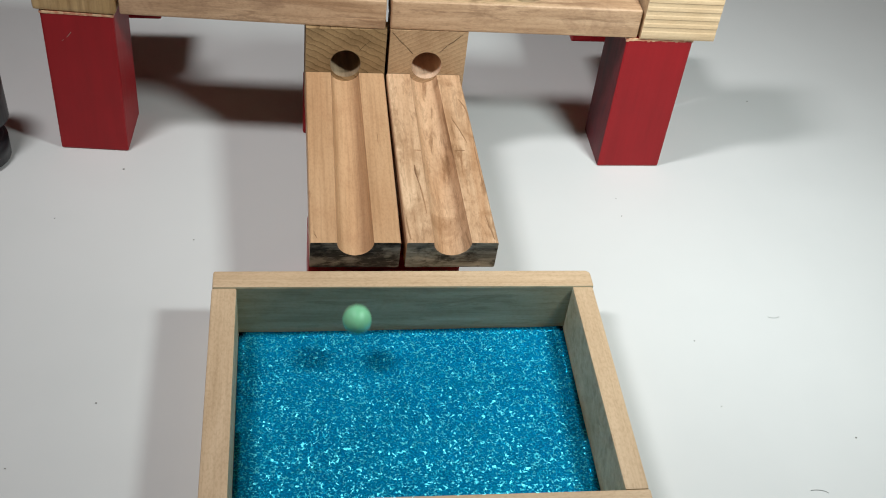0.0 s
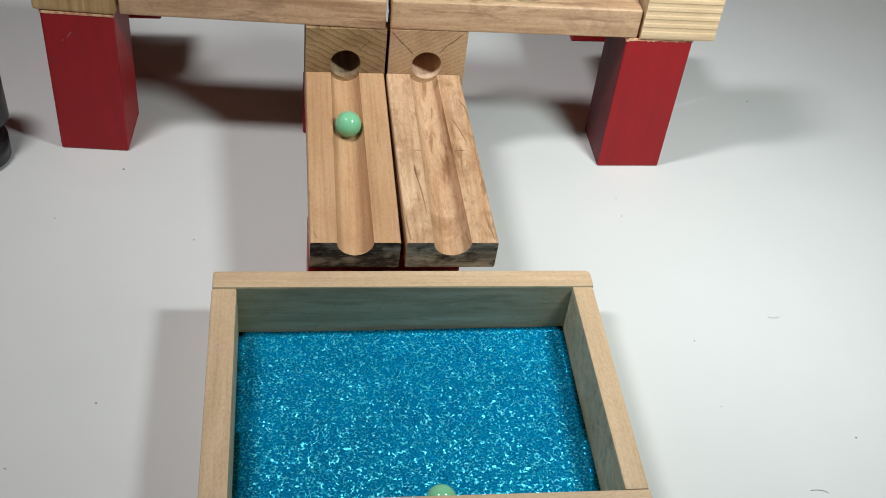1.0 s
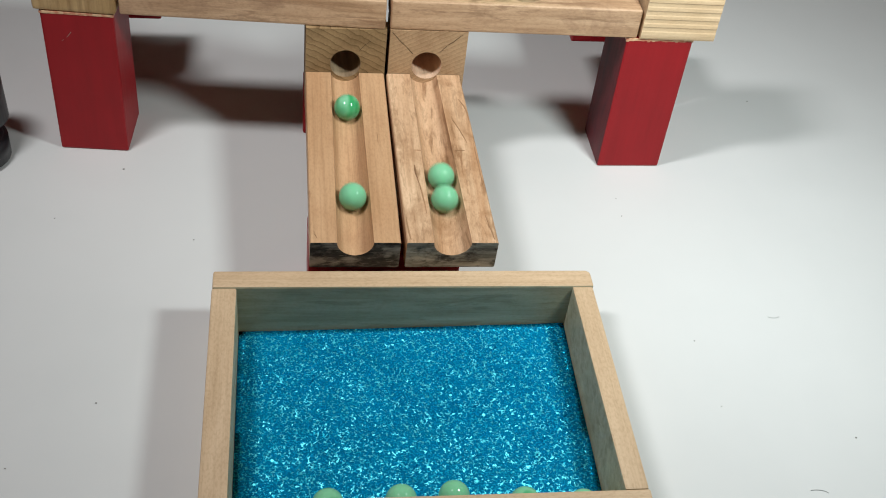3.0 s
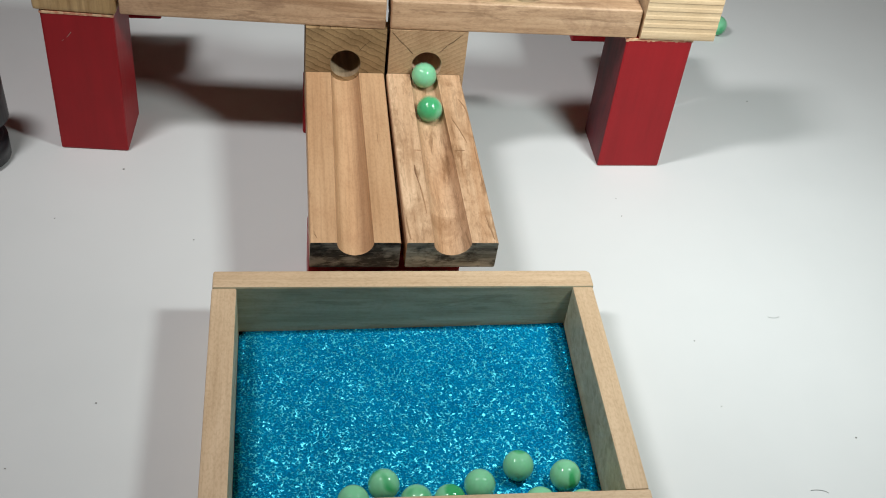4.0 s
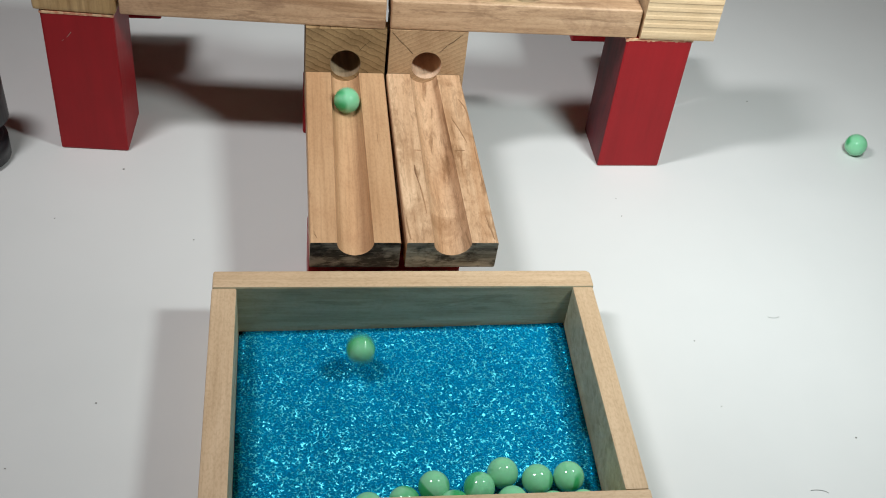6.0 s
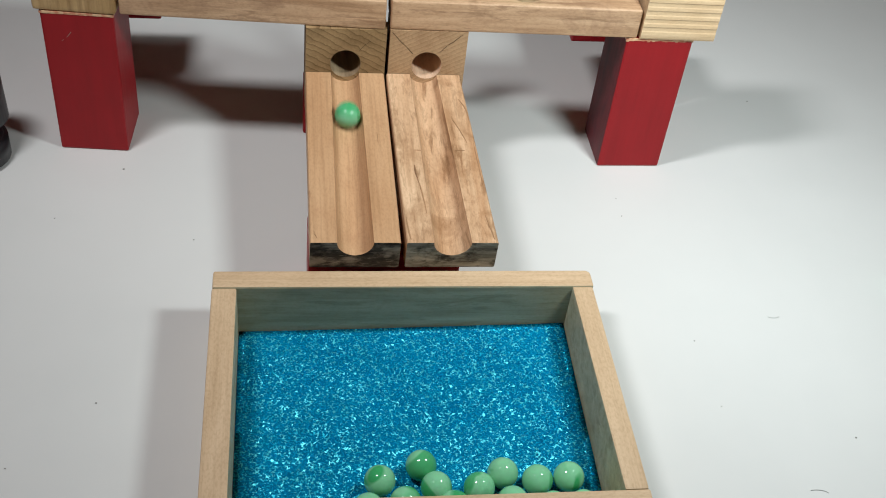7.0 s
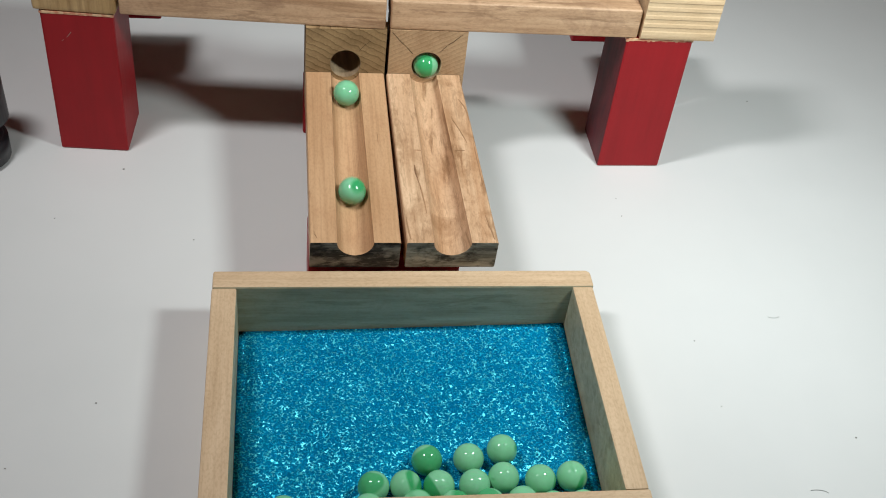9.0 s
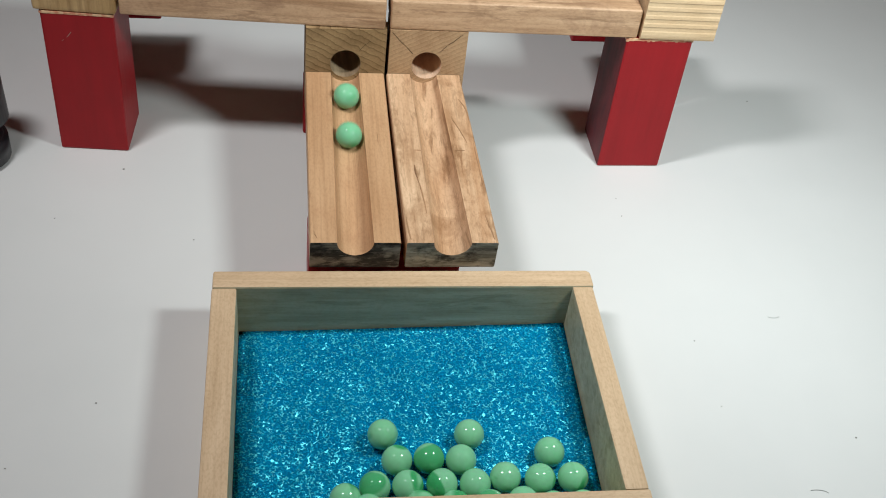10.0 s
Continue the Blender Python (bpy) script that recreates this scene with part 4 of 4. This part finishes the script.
    l6 = [(0, 0.0140, 0.6370, 0.1333), (4.8, 0.0140, 0.6370, 0.1333), (5, 0.0381, 0.6340, 0.1333), (5.2, 0.0381, 0.6340, 0.0930), (5.3, 0.0381, 0.6095, 0.0770), (5.4, 0.0381, 0.5914, 0.0725), (5.5, 0.0382, 0.5638, 0.0692), (5.6, 0.0384, 0.5364, 0.0659), (5.7, 0.0386, 0.5070, 0.0624), (5.8, 0.0388, 0.4757, 0.0587), (5.87, 0.0389, 0.4558, 0.0563), (5.97, 0.0406, 0.4224, 0.0282), (6.07, 0.0425, 0.3890, 0.0107), (6.2, 0.0450, 0.3515, 0.0107), (6.35, 0.0512, 0.3356, 0.0107), (6.5, 0.0568, 0.3343, 0.0107), (6.8, 0.0617, 0.3383, 0.0107), (6.9, 0.0637, 0.3414, 0.0107), (7, 0.0690, 0.3423, 0.0107), (7.1, 0.0717, 0.3432, 0.0107), (7.5, 0.0717, 0.3436, 0.0107), (8, 0.0717, 0.3439, 0.0107), (9, 0.0722, 0.3454, 0.0107), (9.6, 0.0722, 0.3454, 0.0107), (10, 0.0734, 0.3464, 0.0107)]
    l7 = [(0, 0.0140, 0.6200, 0.1333), (5.3, 0.0140, 0.6200, 0.1333), (5.5, 0.0381, 0.6340, 0.1333), (5.7, 0.0381, 0.6340, 0.0930), (5.8, 0.0381, 0.6082, 0.0770), (5.9, 0.0380, 0.5964, 0.0730), (6, 0.0382, 0.5754, 0.0706), (6.1, 0.0383, 0.5523, 0.0678), (6.2, 0.0385, 0.5278, 0.0649), (6.3, 0.0386, 0.5018, 0.0618), (6.4, 0.0388, 0.4745, 0.0585), (6.47, 0.0389, 0.4558, 0.0563), (6.57, 0.0408, 0.4285, 0.0308), (6.7, 0.0427, 0.3929, 0.0107), (6.8, 0.0431, 0.3545, 0.0107), (6.9, 0.0455, 0.3361, 0.0107), (7, 0.0473, 0.3336, 0.0107), (7.1, 0.0498, 0.3322, 0.0107), (7.5, 0.0524, 0.3331, 0.0107), (7.6, 0.0542, 0.3341, 0.0107), (7.7, 0.0562, 0.3333, 0.0107), (7.9, 0.0596, 0.3332, 0.0107), (8.1, 0.0598, 0.3322, 0.0107), (8.2, 0.0609, 0.3315, 0.0107), (8.4, 0.0577, 0.3309, 0.0107), (9, 0.0602, 0.3301, 0.0107), (10, 0.0613, 0.3301, 0.0107)]
    l8 = [(0, -0.0025, 0.6370, 0.1333), (6.3, -0.0025, 0.6370, 0.1333), (6.5, 0.0381, 0.6340, 0.1333), (6.7, 0.0381, 0.6340, 0.0930), (6.8, 0.0381, 0.6128, 0.0770), (6.9, 0.0380, 0.6011, 0.0757), (7, 0.0382, 0.5627, 0.0690), (7.1, 0.0385, 0.5273, 0.0648), (7.2, 0.0387, 0.4925, 0.0607), (7.3, 0.0389, 0.4583, 0.0566), (7.4, 0.0390, 0.4124, 0.0107), (7.5, 0.0390, 0.3733, 0.0107), (7.6, 0.0337, 0.3324, 0.0107), (7.7, 0.0197, 0.3249, 0.0107), (7.8, 0.0065, 0.3250, 0.0107), (7.9, 0.0037, 0.3222, 0.0107), (8.1, -0.0010, 0.3197, 0.0107), (8.5, -0.0037, 0.3176, 0.0107), (9.3, 0.0045, 0.3172, 0.0107), (9.6, 0.0238, 0.3214, 0.0107), (9.7, 0.0288, 0.3229, 0.0107), (10, 0.0297, 0.3232, 0.0107)]
    r7 = [(0, 0.1295, 0.6290, 0.1333), (6.6, 0.1295, 0.6290, 0.1333), (6.8, 0.0899, 0.6425, 0.1333), (7, 0.0899, 0.6425, 0.0930), (7.1, 0.0899, 0.6189, 0.0770), (7.2, 0.0882, 0.6027, 0.0768), (7.3, 0.0891, 0.5788, 0.0710), (7.4, 0.0901, 0.5505, 0.0676), (7.5, 0.0913, 0.5175, 0.0637), (7.6, 0.0925, 0.4828, 0.0595), (7.68, 0.0935, 0.4550, 0.0562), (7.7, 0.0923, 0.4481, 0.0524), (7.8, 0.0960, 0.4134, 0.0107), (7.9, 0.0982, 0.3741, 0.0107), (8, 0.0961, 0.3439, 0.0107), (8.1, 0.0903, 0.3419, 0.0107), (8.2, 0.0901, 0.3430, 0.0107), (8.3, 0.0893, 0.3392, 0.0107), (8.4, 0.0933, 0.3355, 0.0107), (8.5, 0.0938, 0.3327, 0.0107), (8.6, 0.0935, 0.3303, 0.0107), (9, 0.0952, 0.3296, 0.0107), (10, 0.0955, 0.3299, 0.0107)]
    r8 = [(0, 0.1295, 0.6125, 0.1333), (6.7, 0.1295, 0.6125, 0.1333), (6.9, 0.0899, 0.6425, 0.1333), (7.1, 0.0899, 0.6425, 0.0930), (7.2, 0.0899, 0.6143, 0.0770), (7.3, 0.0883, 0.6014, 0.0760), (7.4, 0.0891, 0.5768, 0.0707), (7.5, 0.0902, 0.5475, 0.0672), (7.6, 0.0913, 0.5173, 0.0636), (7.7, 0.0924, 0.4845, 0.0597), (7.77, 0.0935, 0.4558, 0.0563), (7.8, 0.0938, 0.4453, 0.0564), (7.9, 0.0988, 0.4100, 0.0107), (8, 0.1004, 0.3668, 0.0107), (8.1, 0.1059, 0.3533, 0.0107), (8.2, 0.1085, 0.3503, 0.0107), (8.3, 0.1099, 0.3499, 0.0107), (8.5, 0.1116, 0.3509, 0.0107), (9, 0.1122, 0.3509, 0.0107), (9.7, 0.1121, 0.3506, 0.0107), (9.8, 0.1209, 0.3514, 0.0107), (9.9, 0.1296, 0.3489, 0.0107), (10, 0.1371, 0.3487, 0.0107)]
    r9 = [(0, 0.1460, 0.6290, 0.1333), (6.8, 0.1460, 0.6290, 0.1333), (7, 0.0899, 0.6425, 0.1333), (7.2, 0.0899, 0.6425, 0.0930), (7.3, 0.0899, 0.6183, 0.0770), (7.4, 0.0899, 0.6112, 0.0770), (7.5, 0.0886, 0.5915, 0.0725), (7.6, 0.0894, 0.5689, 0.0698), (7.7, 0.0903, 0.5448, 0.0669), (7.8, 0.0912, 0.5182, 0.0638), (7.9, 0.0923, 0.4887, 0.0602), (8, 0.0934, 0.4584, 0.0566), (8.1, 0.0901, 0.4156, 0.0107), (8.2, 0.0897, 0.3851, 0.0107), (8.3, 0.0916, 0.3618, 0.0107), (8.4, 0.0938, 0.3544, 0.0107), (8.5, 0.0944, 0.3500, 0.0107), (8.6, 0.0942, 0.3457, 0.0107), (9, 0.0939, 0.3457, 0.0107), (9.5, 0.0939, 0.3457, 0.0107), (9.7, 0.0941, 0.3450, 0.0107), (9.8, 0.0913, 0.3458, 0.0107), (10, 0.0900, 0.3451, 0.0107)]
    l9 = [(0, -0.0025, 0.6200, 0.1333), (6.6, -0.0025, 0.6200, 0.1333), (6.8, 0.0381, 0.6340, 0.1333), (7, 0.0381, 0.6340, 0.0930), (7.1, 0.0381, 0.6160, 0.0770), (7.2, 0.0381, 0.6041, 0.0770), (7.3, 0.0381, 0.5823, 0.0714), (7.4, 0.0383, 0.5608, 0.0688), (7.5, 0.0384, 0.5383, 0.0661), (7.6, 0.0385, 0.5157, 0.0635), (7.7, 0.0387, 0.4925, 0.0607), (7.8, 0.0388, 0.4686, 0.0579), (7.9, 0.0407, 0.4365, 0.0413), (8, 0.0395, 0.4043, 0.0267), (8.1, 0.0405, 0.3722, 0.0107), (8.2, 0.0436, 0.3372, 0.0107), (8.3, 0.0410, 0.3315, 0.0107), (8.5, 0.0412, 0.3305, 0.0107), (9, 0.0440, 0.3300, 0.0107), (10, 0.0446, 0.3300, 0.0107)]
    l10 = [(0, -0.0190, 0.6370, 0.1333), (7.7, -0.0190, 0.6370, 0.1333), (7.9, 0.0381, 0.6340, 0.1333), (8.1, 0.0381, 0.6340, 0.0930), (8.2, 0.0381, 0.6141, 0.0770), (8.3, 0.0381, 0.6090, 0.0770), (8.4, 0.0381, 0.6041, 0.0770), (8.5, 0.0381, 0.5945, 0.0728), (8.6, 0.0382, 0.5774, 0.0708), (8.7, 0.0383, 0.5579, 0.0685), (8.8, 0.0384, 0.5392, 0.0662), (8.9, 0.0385, 0.5201, 0.0640), (9, 0.0386, 0.4991, 0.0615), (9.1, 0.0388, 0.4767, 0.0588), (9.2, 0.0389, 0.4536, 0.0561), (9.3, 0.0425, 0.4186, 0.0107), (9.4, 0.0462, 0.4004, 0.0107), (9.5, 0.0478, 0.3656, 0.0107), (9.6, 0.0551, 0.3466, 0.0107), (9.7, 0.0571, 0.3462, 0.0107), (10, 0.0568, 0.3458, 0.0107)]
    l11 = [(0, -0.0190, 0.6200, 0.1333), (8.1, -0.0190, 0.6200, 0.1333), (8.3, 0.0381, 0.6340, 0.1333), (8.5, 0.0381, 0.6340, 0.0930), (8.6, 0.0381, 0.6167, 0.0770), (8.7, 0.0381, 0.6115, 0.0770), (8.8, 0.0381, 0.6078, 0.0770), (8.9, 0.0380, 0.5965, 0.0731), (9, 0.0381, 0.5821, 0.0714), (9.1, 0.0382, 0.5656, 0.0694), (9.2, 0.0383, 0.5475, 0.0672), (9.3, 0.0385, 0.5291, 0.0650), (9.4, 0.0386, 0.5087, 0.0626), (9.5, 0.0387, 0.4874, 0.0601), (9.6, 0.0389, 0.4639, 0.0573), (9.7, 0.0415, 0.4324, 0.0400), (9.8, 0.0446, 0.4010, 0.0303), (9.9, 0.0513, 0.3696, 0.0107), (10, 0.0506, 0.3626, 0.0107)]
    r10 = [(0, 0.1460, 0.6125, 0.1333), (8.4, 0.1460, 0.6125, 0.1333), (8.6, 0.0899, 0.6425, 0.1333), (8.8, 0.0899, 0.6425, 0.0930), (8.9, 0.0899, 0.6189, 0.0770), (9, 0.0899, 0.6072, 0.0770), (9.1, 0.0890, 0.5818, 0.0713), (9.2, 0.0900, 0.5534, 0.0679), (9.3, 0.0910, 0.5236, 0.0644), (9.4, 0.0923, 0.4895, 0.0603), (9.5, 0.0934, 0.4576, 0.0565), (9.6, 0.0950, 0.4139, 0.0107), (9.7, 0.0992, 0.3767, 0.0107), (9.8, 0.0956, 0.3624, 0.0107), (10, 0.0961, 0.3613, 0.0107)]
    l12 = [(0, -0.0355, 0.6370, 0.1333), (9, -0.0355, 0.6370, 0.1333), (9.2, 0.0381, 0.6340, 0.1333), (9.4, 0.0381, 0.6340, 0.0930), (9.5, 0.0381, 0.6173, 0.0770), (9.6, 0.0381, 0.6141, 0.0770), (9.7, 0.0381, 0.6115, 0.0770), (9.8, 0.0381, 0.5937, 0.0727), (9.9, 0.0382, 0.5693, 0.0698), (10, 0.0384, 0.5450, 0.0669)]
    l13 = [(0, -0.0355, 0.6200, 0.1333), (9.25, -0.0355, 0.6200, 0.1333), (9.45, 0.0381, 0.6340, 0.1333), (9.65, 0.0381, 0.6340, 0.0930), (9.75, 0.0381, 0.6147, 0.0770), (9.8, 0.0381, 0.6108, 0.0770), (9.9, 0.0380, 0.5986, 0.0741), (10, 0.0381, 0.5796, 0.0710)]
    t1 = [(0, 0.3243, 0.7909, 0.0080), (3.75, 0.3243, 0.7909, 0.0080), (3.9, 0.3413, 0.7866, 0.0080), (4, 0.3549, 0.7794, 0.0080), (4.1, 0.3696, 0.7698, 0.0080), (4.2, 0.3822, 0.7601, 0.0080), (4.5, 0.4178, 0.7254, 0.0080), (4.8, 0.4378, 0.6863, 0.0080), (5, 0.4456, 0.6591, 0.0080), (5.1, 0.4464, 0.6420, 0.0080), (5.6, 0.4541, 0.5725, 0.0080), (6.5, 0.4563, 0.4970, 0.0080), (10, 0.4567, 0.4655, 0.0080)]
    t2 = [(0, 0.2996, 0.7896, 0.0080), (4.5, 0.2996, 0.7896, 0.0080), (4.7, 0.3376, 0.7768, 0.0080), (4.8, 0.3518, 0.7689, 0.0080), (4.9, 0.3658, 0.7619, 0.0080), (5, 0.3776, 0.7532, 0.0080), (5.5, 0.4122, 0.6877, 0.0080), (5.7, 0.4174, 0.6619, 0.0080), (6.2, 0.4115, 0.5909, 0.0080), (6.5, 0.4034, 0.5507, 0.0080), (6.8, 0.3955, 0.5098, 0.0080), (6.9, 0.3946, 0.4945, 0.0080), (7.1, 0.3935, 0.4661, 0.0080), (8, 0.3860, 0.3900, 0.0080), (10, 0.3820, 0.3639, 0.0080)]
    tracks = [a, m2, m3, r1, r2, l4, l5, r3, r4, r5, r6, l6, l7, l8, r7, r8, r9, l9, l10, l11, r10, l12, l13, t1, t2]
    for k, points in enumerate(tracks):
        walk(make_marble(k), roll_rows(points))
    # the sheet's far corner springs up when marbles strike it
    flat = Matrix.Translation((0.0684, 0.3748, 0.0024))
    lift = Matrix.Translation((0, 0, 0.0009)) @ flat @ Matrix.Rotation(radians(-1.0), 4, Vector((-0.70, 0.72, 0)).normalized())
    walk(sheet, [(0, flat), (2.03, flat), (2.1, lift), (11, lift)])


motions()
